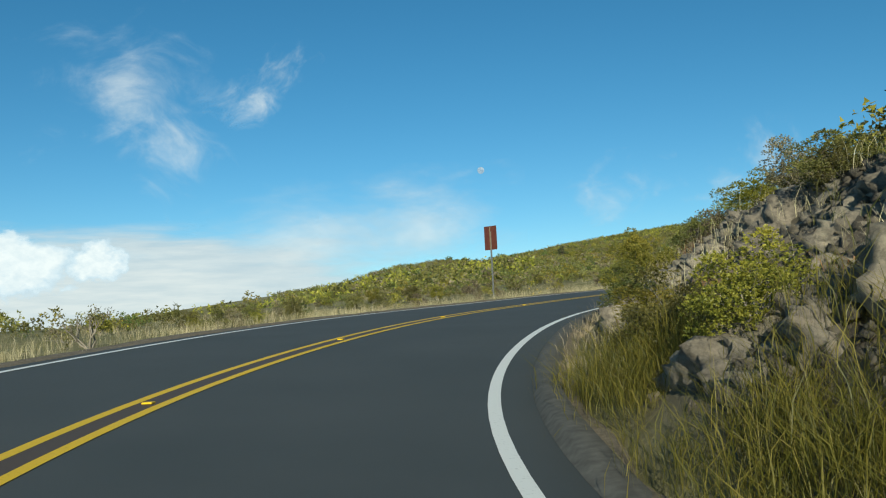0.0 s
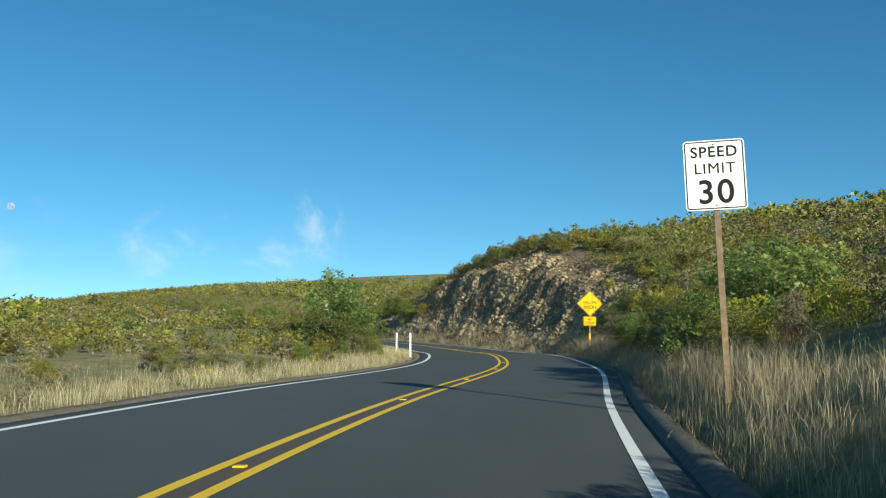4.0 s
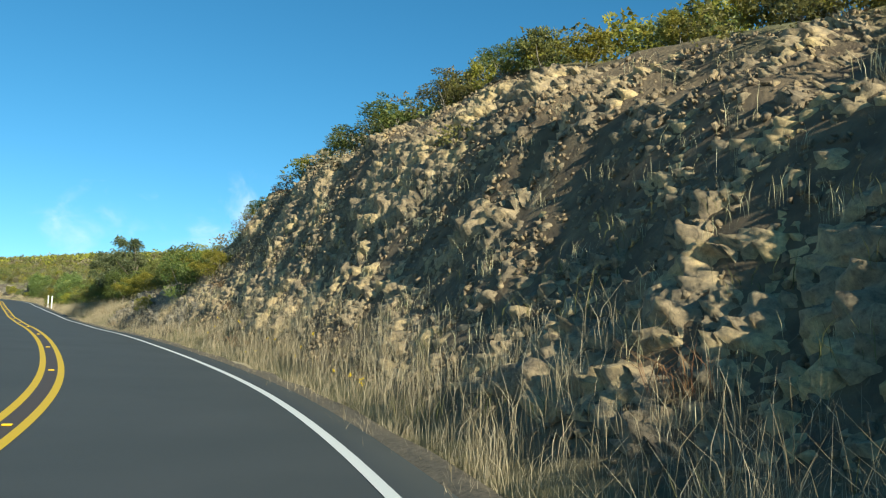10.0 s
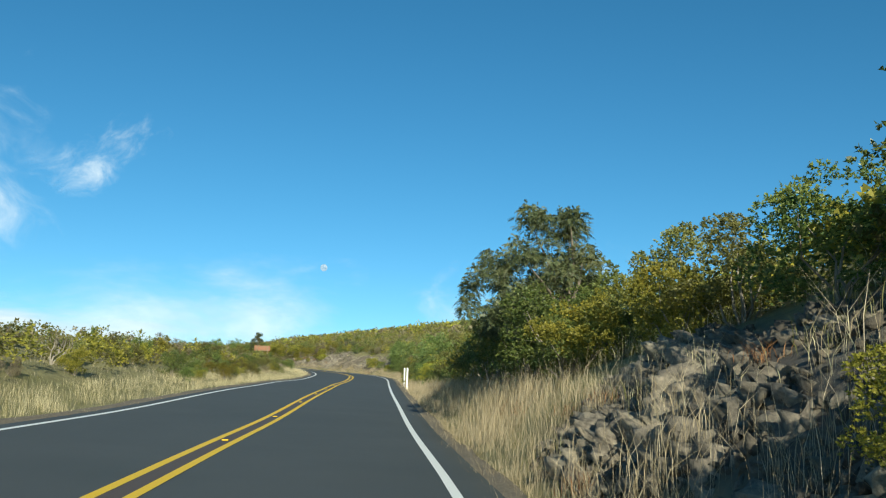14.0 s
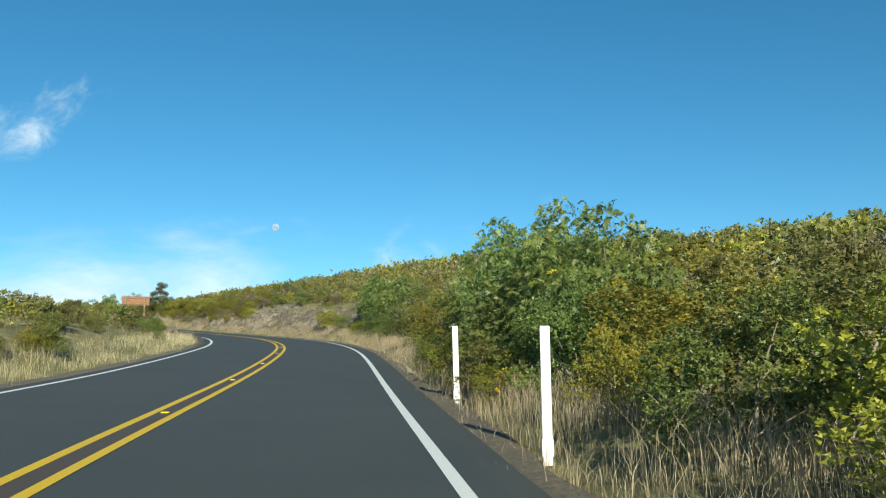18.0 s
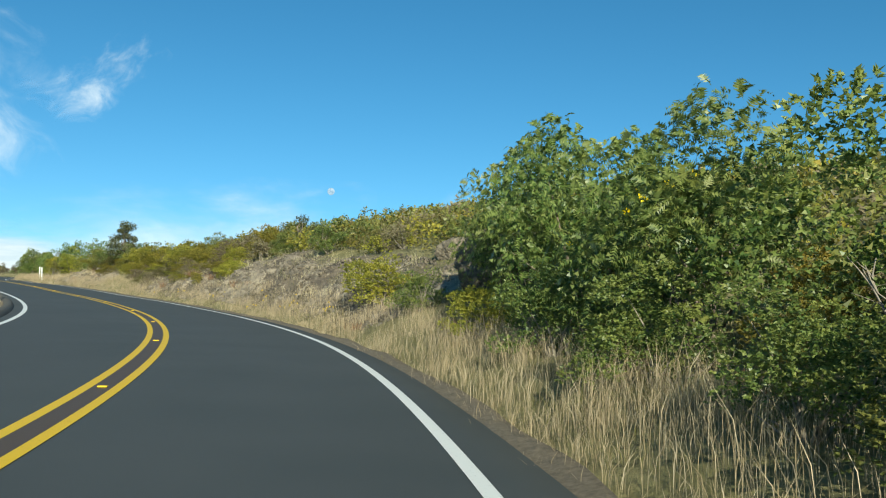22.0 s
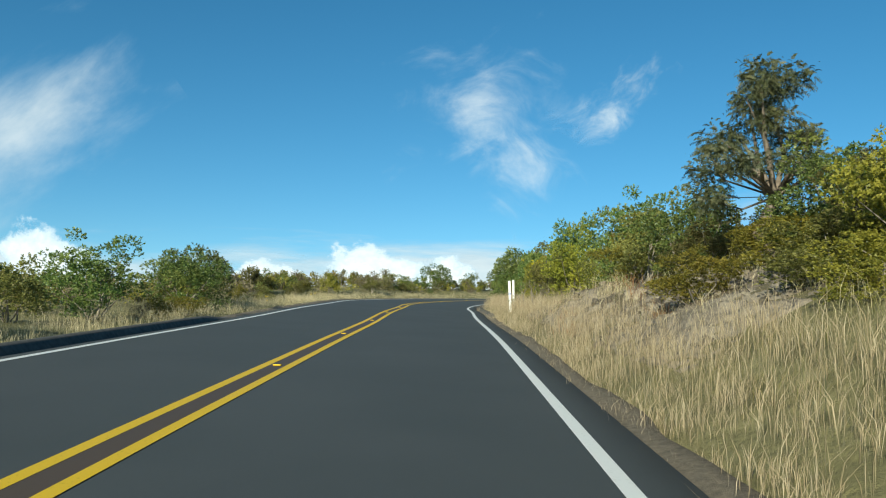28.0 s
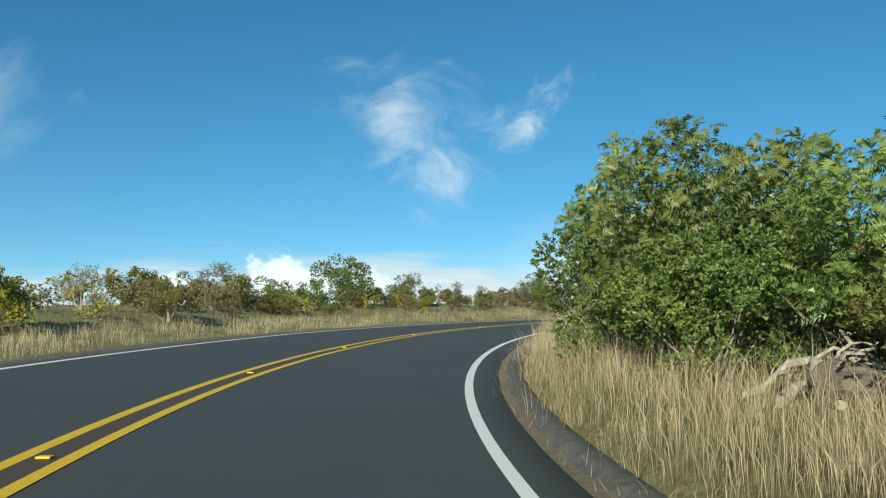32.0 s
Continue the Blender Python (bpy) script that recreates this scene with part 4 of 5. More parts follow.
# the wooden sign by the bend, its back to the uphill lane
ws = sign_root("wooden_sign", "brown wooden park sign seen from behind on two posts", 226.9, -6.2, -18.0, 0.0)
zr = put(226.9, -6.2, -0.1)[2]
LOW, HIGH = 13.08 - zr, 13.72 - zr
for x in (-0.62, 0.62):
    part("post", bm_mesh("post", box_bm(0.11, 0.11, HIGH - 0.04, (x, -0.08, (HIGH - 0.04) / 2), 0.012), RUSTY), ws)
for k in range(4):
    part("board", bm_mesh("board", box_bm(1.86, 0.045, 0.152, (0, 0, LOW + 0.08 + 0.16 * k), 0.008), WOOD), ws)
for z in (LOW + 0.1, HIGH - 0.12):
    part("batten", bm_mesh("batten", box_bm(1.6, 0.05, 0.06, (0, -0.05, z), 0.008), RUSTY), ws)

# ---------------------------------------------------------------- plants
GREEN = leaf_material("feathery_green_leaf", [(0.048, 0.084, 0.023), (0.104, 0.157, 0.035), (0.173, 0.226, 0.057), (0.262, 0.294, 0.098)], (0.300, 0.320, 0.080), 0.42, 0.42)
OLIVE = leaf_material("olive_shrub_leaf", [(0.069, 0.079, 0.022), (0.138, 0.146, 0.038), (0.211, 0.205, 0.054), (0.297, 0.278, 0.108)], (0.367, 0.351, 0.097), 0.5, 0.46)
LIME = leaf_material("yellow_green_leaf", [(0.110, 0.122, 0.020), (0.205, 0.212, 0.031), (0.305, 0.292, 0.043), (0.405, 0.366, 0.068)], (0.520, 0.450, 0.072), 0.5, 0.48)
DEEP = leaf_material("grey_green_tree_leaf", [(0.030, 0.045, 0.018), (0.060, 0.080, 0.030), (0.10, 0.12, 0.05), (0.17, 0.18, 0.09)], (0.23, 0.22, 0.09), 0.5, 0.26)
DUSKY = leaf_material("dark_brown_shrub_leaf", [(0.062, 0.060, 0.034), (0.124, 0.106, 0.058), (0.199, 0.156, 0.094), (0.298, 0.243, 0.153)], (0.323, 0.275, 0.161), 0.6, 0.26)
SILVER = leaf_material("silver_grey_leaf", [(0.16, 0.19, 0.12), (0.27, 0.30, 0.21), (0.38, 0.41, 0.31), (0.48, 0.50, 0.40)], (0.5, 0.52, 0.42), 0.5, 0.25)
STRAW = leaf_material("dry_straw", [(0.280, 0.227, 0.120), (0.440, 0.360, 0.204), (0.580, 0.484, 0.300), (0.660, 0.567, 0.384)], (0.6, 0.5, 0.3), 0.7, 0.3)
RUST = leaf_material("rust_dead_fern", [(0.16, 0.075, 0.03), (0.27, 0.14, 0.05), (0.36, 0.21, 0.09)], (0.36, 0.21, 0.09), 0.7, 0.25)
FLOWER = leaf_material("yellow_flower", [(0.80, 0.58, 0.0), (0.88, 0.70, 0.01)], (0.88, 0.7, 0.01), 0.6, 0.3)


def unit(v):
    return v / np.maximum(np.linalg.norm(v, axis=-1, keepdims=True), 1e-9)


def blades(at, way, length, width, r, face=None):
    """Small pointed leaves, one face each: base at, along way; face: the way that their upper side looks."""
    n = len(at)
    face = unit(r.normal(size=(n, 3))) if face is None else face
    side = unit(np.cross(way, face))
    length, width = np.broadcast_to(length, n)[:, None], np.broadcast_to(width, n)[:, None]
    low = at + way * length * 0.2
    v = np.stack([low + side * width / 2, at + way * length, low - side * width / 2], 1).reshape(-1, 3)
    return v, np.arange(3 * n).reshape(n, 3)


def fronds(at, way, length, r, pairs=5, reach=0.36, face=None):
    """Feathered leaves: pairs of narrow leaflets in one plane along a drooping stalk."""
    n = len(at)
    face = unit(r.normal(size=(n, 3))) if face is None else face
    side = unit(np.cross(way, face + 0.35 * r.normal(size=(n, 3))))
    droop = np.array([0, 0, -1.0])
    V = []
    for k in range(pairs):
        f = (k + 0.5) / pairs
        base = at + way * length[:, None] * f + droop * (0.40 * f * f) * length[:, None]
        big = length[:, None] * reach * (1.15 - 0.6 * abs(f - 0.4))
        for sg in (-1, 1):
            out = unit(side * sg + way * 0.45 + droop * 0.25 + 0.12 * r.normal(size=(n, 3)))
            V.append(np.stack([base + way * big * 0.22, base + out * big, base - way * big * 0.22], 1))
    v = np.stack(V, 1).reshape(-1, 3)
    return v, np.arange(len(v)).reshape(-1, 3)


def tufts(p, way, leaf, per, r, slim=0.42, face=None):
    """Sprigs: a few leaves fanned out round each shoot."""
    n = len(p)
    at = np.repeat(p, per, 0) + np.repeat(way, per, 0) * (r.uniform(-0.6, 0.9, (n * per, 1)) * leaf)
    out = unit(np.repeat(way, per, 0) + 0.85 * r.normal(size=(n * per, 3)))
    face = None if face is None else unit(np.repeat(face, per, 0) + 0.45 * r.normal(size=(n * per, 3)))
    return blades(at, out, leaf * r.uniform(0.6, 1.3, n * per), leaf * slim * r.uniform(0.7, 1.3, n * per), r, face)


def merge(chunks):
    vs, fs, base = [], [], 0
    for v, f in chunks:
        vs.append(v)
        fs.append(f + base)
        base += len(v)
    return np.concatenate(vs), np.concatenate(fs)


def lobes(r, n, low=0.04):
    """Uneven lumps that make up a crown one unit high, crowded towards its skin."""
    a, d = r.uniform(0, 2 * np.pi, n), np.sqrt(r.uniform(0, 1, n)) * 0.40
    top = 0.84 * (1 - 0.50 * (d / 0.42) ** 3) + 0.10 * r.normal(size=n)
    z = low + np.maximum(top - low, 0.03) * r.uniform(0, 1, n) ** 0.62
    return np.stack([d * np.cos(a), d * np.sin(a), z], 1), r.uniform(0.075, 0.17, n)


def shell(r, centres, radii, n):
    """Points on the outer skin of the lumps, the way out and which lump; the hollows between stay open."""
    k = r.choice(len(centres), n, p=radii**2 / (radii**2).sum())
    w = unit(r.normal(size=(n, 3)) + [0, 0, 0.35])
    p = centres[k] + w * (radii[k] * r.uniform(0.70, 1.08, n))[:, None]
    keep = (p[:, 2] > 0.02) & (w[:, 2] > -0.5)
    for c, rad in zip(centres, radii):
        keep &= ((p - c) ** 2).sum(1) > (0.62 * rad) ** 2
    return p[keep], w[keep], k[keep]


def leafy(name, v, f, young, mat):
    """A mesh of leaves with how young each is."""
    me = mesh_of(name, v, f, mat)
    me.attributes.new("young", "FLOAT", "POINT").data.foreach_set("value", np.asarray(young, np.float32))
    return me


def stems_mesh(name, tips, mat, thick=0.012, r=None):
    """Tapered crooked limbs from the root to some inner points of the crown."""
    vs, fs, base = [], [], 0
    for t in tips:
        knee = t * 0.5 + np.array([0, 0, 0.06]) + r.normal(size=3) * 0.05
        pts = np.array([[0, 0, -0.05], t * 0.22 + r.normal(size=3) * 0.02, knee, t])
        rad = thick * np.array([1.5, 1.1, 0.7, 0.25])
        ring = np.stack([[math.cos(a), math.sin(a), 0] for a in (0, 2.1, 4.2)])
        for p, q in zip(pts, rad):
            vs.append(p + ring * q)
        for k in range(3):
            for j in range(3):
                a, b = base + 3 * k + j, base + 3 * k + (j + 1) % 3
                fs.append((a, b, b + 3, a + 3))
        base += 12
    return mesh_of(name, np.concatenate(vs), np.array(fs), mat)


def crown(seed, mat, shoots, leaf, n_lobes, per=8, slim=0.5, pairs=0, low=0.04, woody=9, wood=None, thick=0.011):
    """A crown of sprigs, or of feathered leaves, gathered in lumps with dark hollows between them."""
    r = np.random.default_rng(seed)
    c, rad = lobes(r, n_lobes, low)
    p, w, k = shell(r, c, rad, shoots)
    face = unit(w + 0.5 * unit(p - [0, 0, 0.3]))
    if pairs:
        way = unit(w * 0.7 + 0.6 * r.normal(size=w.shape) + [0, 0, 0.05])
        v, f = fronds(p, way, leaf * r.uniform(0.7, 1.3, len(p)), r, pairs, 0.33, face)
    else:
        way = unit(w + 0.45 * r.normal(size=w.shape) + [0, 0, 0.45])
        v, f = tufts(p, way, leaf, per, r, slim, face)
    own = r.uniform(0, 1, n_lobes) ** 2.2
    fresh = np.clip(0.75 * own[k] + 0.35 * np.clip(p[:, 2] - 0.55, 0, 1) + 0.12 * r.normal(size=len(p)), 0, 1)
    young = np.repeat(fresh, len(v) // len(p))
    m = 90 if pairs else 56
    at = np.repeat(c, m, 0) + np.repeat(rad, m)[:, None] * 0.36 * r.normal(size=(n_lobes * m, 3))
    at[:, 2] = np.maximum(at[:, 2], 0.03)
    iv, fi = blades(at, unit(r.normal(size=at.shape)), leaf * (0.42 if pairs else 1.15), leaf * (0.32 if pairs else 0.8), r)
    v, f = merge([(v, f), (iv, fi)])
    wide, high = np.percentile(np.hypot(v[:, 0], v[:, 1]), 97) * 2, np.percentile(v[:, 2], 99.3)
    fit = np.array([1 / wide, 1 / wide, 1 / high])
    young = np.r_[young, np.zeros(len(iv))]
    return leafy("crown", v * fit, f, young, mat), stems_mesh("trunk", c[:woody] * fit * [1, 1, 0.95], wood or TWIG, thick, r)


KINDS = {
    "feather": [crown(100 + k, GREEN, 3000, 0.056, 46, pairs=6, low=0.04, woody=12, wood=BARK, thick=0.013) for k in range(4)],
    "olive": [crown(200 + k, OLIVE, 1900, 0.022, 34, 10, 0.78) for k in range(4)],
    "lime": [crown(300 + k, LIME, 1900, 0.022, 34, 10, 0.75) for k in range(3)],
    "green": [crown(350 + k, GREEN, 2000, 0.022, 38, 10, 0.75) for k in range(4)],
    "dusky": [crown(400 + k, DUSKY, 760, 0.026, 24, 10) for k in range(2)],
    "silver": [crown(500 + k, SILVER, 1100, 0.034, 32, 10, 0.3) for k in range(2)],
}
PLAIN = {
    "olive": [crown(210 + k, OLIVE, 420, 0.054, 18, 6) for k in range(4)],
    "lime": [crown(310 + k, LIME, 420, 0.054, 18, 6) for k in range(3)],
    "green": [crown(360 + k, GREEN, 480, 0.050, 20, 6) for k in range(3)],
    "dusky": [crown(410 + k, DUSKY, 320, 0.048, 16, 6) for k in range(2)],
}
WORDS = {
    "feather": ("feathery_shrub", "tall green shrub with feathery leaves on the bank"),
    "olive": ("olive_shrub", "low olive-green hillside shrub with small leaves"),
    "lime": ("yellow_shrub", "bright yellow-green shrub with small stiff leaves"),
    "green": ("green_shrub", "dense dark green roadside shrub"),
    "dusky": ("brown_shrub", "dark brownish half-dead shrub"),
    "silver": ("silver_shrub", "silver-grey leaved shrub in the verge"),
}
PLANTS = {}


def plant(kind, s, o, high, wide=None, turn=None, variant=None, lift=0.0, pool=None):
    """A shrub of the kind with its root at s, o; high and wide in metres."""
    pool = (pool or KINDS)[kind]
    k = int(rng.integers(0, len(pool))) if variant is None else variant % len(pool)
    wide = wide or high * 1.15
    m = pose(*put(s, o, lift - 0.04), rng.uniform(-6, 6), rng.uniform(-6, 6), rng.uniform(0, 360) if turn is None else turn) @ Matrix.Diagonal((wide, wide, high, 1))
    name, label = WORDS[kind]
    root = tagged(new(name), label, "shrub", label.split(" with ")[0] + "s")
    root.matrix_world = m
    for nm, me in zip(("crown", "trunk"), pool[k]):
        part(nm, me, root)
    return root


def far_scrub(name, label, pts, sizes, mat, leaves, leaf, seed):
    """Many shrubs of a far slope as one sheet of leaves."""
    r = np.random.default_rng(seed)
    vs, ys, base = [], [], []
    for k in range(6):
        c, rad = lobes(r, 10, 0.08)
        c = c * [1.15, 1.15, 0.9]
        p, w, kk = shell(r, c, rad * 1.25, leaves // 3)
        q = tufts(p, unit(w + 0.4 * r.normal(size=w.shape) + [0, 0, 0.3]), leaf, 3, r, 0.75, unit(w + 0.4 * unit(p - [0, 0, 0.2])))[0]
        base.append((q, np.repeat(np.clip(0.8 * r.uniform(0, 1, 10)[kk] ** 2 + 0.1 * r.normal(size=len(p)), 0, 1), 9)))
    tint = 0.35 * r.uniform(0, 1, len(pts)) ** 2
    for i, (p, sz) in enumerate(zip(pts, sizes)):
        a = r.uniform(0, 6.28)
        c, s_ = math.cos(a), math.sin(a)
        b, y = base[i % 6]
        q = np.stack([b[:, 0] * c - b[:, 1] * s_, b[:, 0] * s_ + b[:, 1] * c, b[:, 2] * 0.85], 1)
        vs.append(q * sz + p)
        ys.append(np.clip(y + tint[i], 0, 1))
    v = np.concatenate(vs)
    ob = new(name, leafy(name, v, np.arange(len(v)).reshape(-1, 3), np.concatenate(ys), mat))
    return tagged(ob, label, "shrubs", kind="stuff")


# tall shrubs and trees at their own places: kind, s, o, height, width
for kind, s, o, high, wide in [
    ("green", 49.4, 5.3, 1.5, 1.8), ("green", 51.4, 5.4, 1.7, 1.9), ("lime", 53.0, 5.9, 1.9, 1.9), ("green", 57.0, 5.5, 1.5, 1.9), ("green", 60.2, 5.4, 1.2, 1.6), ("green", 63.2, 5.5, 1.3, 1.7), ("green", 66.6, 5.6, 1.4, 1.8), ("olive", 47.0, 5.5, 1.1, 1.5), ("green", 27.4, 5.5, 0.8, 1.3), ("green", 29.4, 5.4, 0.8, 1.4), ("dusky", 31.4, 5.5, 0.6, 1.2), ("olive", 33.6, 5.6, 0.6, 1.1), ("feather", 52.0, 7.2, 2.3, 3.2), ("feather", 54.4, 6.8, 2.3, 3.0), ("silver", 54.6, 5.4, 1.6, 1.9), ("olive", 58.5, 7.4, 1.6, 2.8), ("green", 61.5, 6.6, 1.4, 2.4),
    ("olive", 64.0, 7.4, 1.5, 2.6), ("green", 67.2, 6.8, 1.6, 2.6), ("green", 70.2, 6.2, 1.3, 2.2), ("lime", 71.6, 8.0, 1.3, 2.2), ("lime", 62.6, 9.2, 1.4, 2.2), ("olive", 68.4, 9.4, 1.3, 2.2), ("green", 75.8, 6.6, 1.3, 2.2), ("feather", 77.6, 7.8, 0.9, 1.6), ("green", 77.2, 6.0, 0.9, 1.6), ("olive", 79.0, 6.2, 0.7, 1.3), ("dusky", 74.6, 6.0, 1.1, 1.5),
    ("lime", 20.9, 4.85, 1.25, 1.3), ("olive", 22.2, 5.0, 1.0, 1.2), ("olive", 21.2, 6.2, 0.8, 1.0), ("lime", 19.6, 4.75, 0.62, 0.6), ("dusky", 18.0, 6.4, 0.8, 1.1), ("olive", 26.0, 6.4, 0.9, 1.6), ("dusky", 28.4, 6.6, 0.8, 1.5), ("olive", 24.2, 7.0, 0.9, 1.5), ("lime", 118.9, 5.0, 0.8, 1.0),
    ("lime", 6.5, 5.0, 0.7, 1.0), ("olive", 8.4, 4.9, 0.9, 1.2), ("lime", 10.6, 5.0, 0.8, 1.1), ("green", 13.0, 4.9, 0.6, 0.9), ("lime", 16.5, 5.2, 1.0, 1.1), ("lime", 9.0, 7.6, 0.7, 1.0), ("olive", 12.4, 7.4, 0.8, 1.2), ("dusky", 15.6, 7.6, 0.9, 1.2), ("lime", 19.4, 7.4, 0.9, 1.3), ("olive", 22.0, 7.2, 1.0, 1.5), ("olive", 6.0, 7.8, 0.7, 1.1), ("lime", 58.0, 5.6, 1.0, 1.5), ("lime", 66.0, 5.0, 0.8, 1.2), ("lime", 50.0, 6.0, 1.2, 1.8),
    ("green", 96.0, 10.2, 1.0, 1.6), ("olive", 99.0, 10.0, 1.1, 1.7), ("green", 102.0, 9.6, 1.2, 2.2), ("green", 103.6, 9.0, 1.0, 2.0), ("olive", 105.4, 9.2, 1.1, 1.8), ("lime", 107.2, 8.8, 1.0, 1.6), ("dusky", 109.0, 8.4, 0.7, 1.3), ("green", 111.0, 8.0, 0.7, 1.4),
    ("green", 113.4, 5.7, 2.1, 2.2), ("lime", 111.0, 6.2, 1.3, 1.8), ("lime", 115.0, 6.1, 1.7, 2.2), ("dusky", 109.8, 7.2, 0.8, 1.5), ("lime", 118.0, 7.4, 1.1, 1.6), ("green", 120.6, 7.0, 1.9, 2.2), ("green", 123.8, 7.2, 1.5, 2.0), ("olive", 126.4, 7.2, 1.6, 2.1),
    ("olive", 129.2, 7.4, 1.9, 2.2), ("green", 131.6, 7.0, 1.8, 2.4), ("green", 133.4, 6.2, 1.9, 2.6), ("feather", 136.8, 7.6, 3.0, 3.0), ("green", 134.6, 5.7, 1.6, 2.2), ("green", 139.4, 6.9, 2.6, 3.0), ("lime", 131.2, 6.1, 1.5, 2.0), ("green", 137.6, 6.2, 2.4, 2.8), ("olive", 140.2, 5.6, 2.0, 2.4), ("green", 143.0, 6.2, 2.5, 2.8), ("lime", 145.4, 5.6, 1.9, 2.2), ("olive", 148.8, 5.8, 1.9, 2.6), ("green", 152.6, 6.4, 2.2, 2.8), ("olive", 156.5, 5.8, 1.6, 2.4), ("green", 160.0, 6.4, 1.8, 2.6), ("lime", 163.6, 5.6, 1.5, 2.2), ("olive", 166.4, 6.2, 1.7, 2.4),
    ("lime", 169.8, 6.4, 1.8, 2.6), ("green", 171.4, 5.4, 1.5, 1.8), ("green", 173.0, 5.1, 1.2, 1.5), ("feather", 176.0, 5.4, 2.0, 2.4), ("feather", 174.2, 6.6, 2.8, 3.0), ("feather", 177.4, 6.2, 3.4, 3.2), ("feather", 180.2, 6.4, 3.2, 3.0), ("feather", 182.6, 6.6, 2.8, 2.4), ("green", 183.4, 5.9, 1.4, 2.2), ("olive", 186.2, 6.0, 1.4, 2.2),
    ("feather", 190.5, 6.6, 2.0, 2.6), ("olive", 193.0, 6.6, 1.6, 2.4), ("green", 187.6, 6.8, 1.9, 2.4), ("green", 184.6, 6.8, 1.6, 2.4), ("feather", 186.0, 7.4, 2.0, 2.6), ("olive", 191.0, 5.4, 1.5, 2.4), ("lime", 194.6, 7.4, 1.7, 2.8), ("lime", 197.0, 6.6, 1.9, 3.0), ("olive", 199.6, 6.8, 1.9, 2.8), ("green", 203.4, 6.9, 2.5, 3.2), ("feather", 206.4, 6.5, 3.0, 3.2), ("feather", 209.2, 6.4, 3.0, 3.0), ("green", 200.6, 5.6, 1.3, 2.0),
    ("feather", 212.8, 6.7, 3.1, 2.6), ("lime", 218.9, 5.5, 1.9, 2.1), ("lime", 161.5, 5.2, 1.3, 1.6), ("green", 166.0, 5.2, 1.3, 1.6), ("lime", 168.6, 5.1, 1.0, 1.3), ("green", 158.5, 5.3, 1.2, 1.6), ("green", 205.0, 5.4, 1.2, 1.8), ("green", 208.0, 5.4, 1.2, 1.6), ("lime", 211.2, 5.3, 1.0, 1.4), ("green", 202.4, 5.3, 1.1, 1.6), ("green", 216.0, 5.6, 1.0, 1.4), ("green", 231.4, 8.0, 1.3, 1.9), ("dusky", 225.0, 8.4, 1.2, 1.6), ("dusky", 227.0, 8.6, 1.0, 1.4), ("green", 237.0, 8.2, 1.2, 1.6),
    ("lime", 249.5, 7.4, 1.6, 2.4), ("lime", 252.0, 7.4, 1.7, 2.4), ("lime", 255.0, 7.0, 1.9, 2.4), ("lime", 258.0, 7.6, 1.8, 2.6), ("lime", 261.0, 7.2, 1.8, 2.2), ("green", 264.0, 7.4, 1.7, 2.2), ("green", 270.6, 7.2, 2.0, 2.4), ("olive", 272.6, 6.8, 1.8, 2.2), ("dusky", 246.0, 6.2, 1.0, 1.2), ("olive", 268.5, 7.0, 1.2, 1.8), ("lime", 244.0, 7.8, 1.2, 2.2), ("lime", 247.0, 7.2, 1.5, 2.2), ("olive", 251.0, 9.6, 1.8, 2.4), ("dusky", 242.0, 7.0, 1.5, 1.8), ("lime", 240.6, 8.6, 1.6, 2.0), ("lime", 242.2, 5.6, 0.9, 0.7),
    ("green", 276.6, 7.7, 2.65, 2.8), ("olive", 279.6, 7.7, 2.6, 2.8), ("lime", 274.4, 6.8, 1.8, 2.2), ("lime", 282.6, 6.6, 2.7, 2.6), ("olive", 284.4, 6.1, 2.3, 2.0), ("green", 287.2, 7.3, 3.1, 2.8), ("lime", 289.4, 6.5, 2.2, 2.2), ("lime", 292.0, 6.8, 2.2, 2.6), ("green", 295.0, 7.0, 2.7, 3.0), ("olive", 297.2, 6.6, 2.4, 2.4),
    ("feather", 299.8, 6.8, 2.2, 2.8), ("feather", 302.6, 6.1, 2.9, 3.2), ("feather", 305.0, 5.7, 3.1, 2.6), ("green", 304.4, 5.6, 2.1, 2.6), ("green", 301.2, 5.6, 1.6, 2.0), ("feather", 305.0, 6.8, 2.6, 3.2),
    ("feather", 73.6, -7.6, 3.9, 3.8), ("feather", 76.4, -7.0, 3.2, 3.0), ("green", 75.0, -6.2, 2.2, 2.4), ("green", 72.0, -6.4, 1.8, 2.2), ("green", 70.6, -7.8, 1.9, 2.6), ("green", 280.6, -6.3, 1.8, 2.8), ("lime", 277.6, -5.3, 0.8, 1.2), ("green", 283.6, -6.9, 2.1, 2.6), ("green", 273.0, -6.2, 2.1, 2.6), ("lime", 275.4, -5.4, 0.8, 1.0), ("green", 250.0, -7.2, 1.4, 2.4), ("dusky", 257.0, -6.0, 1.2, 1.8), ("green", 261.0, -6.6, 1.5, 2.2), ("green", 266.0, -6.2, 1.3, 2.0), ("olive", 270.0, -6.8, 1.4, 2.0), ("green", 240.6, -7.0, 1.1, 2.0), ("olive", 237.6, -7.6, 1.4, 2.0), ("dusky", 234.0, -6.6, 1.2, 1.7), ("green", 253.0, -6.4, 1.6, 2.2), ("green", 247.0, -6.4, 1.5, 2.2), ("dusky", 244.0, -6.0, 1.3, 2.0),
    ("green", 337.0, -10.6, 1.9, 2.6), ("green", 331.0, -9.0, 2.4, 3.0), ("dusky", 322.0, -8.2, 1.7, 2.0), ("green", 326.0, -9.0, 1.5, 2.0), ("green", 346.0, -9.6, 2.0, 2.6),
]:
    plant(kind, s, o, high, wide)
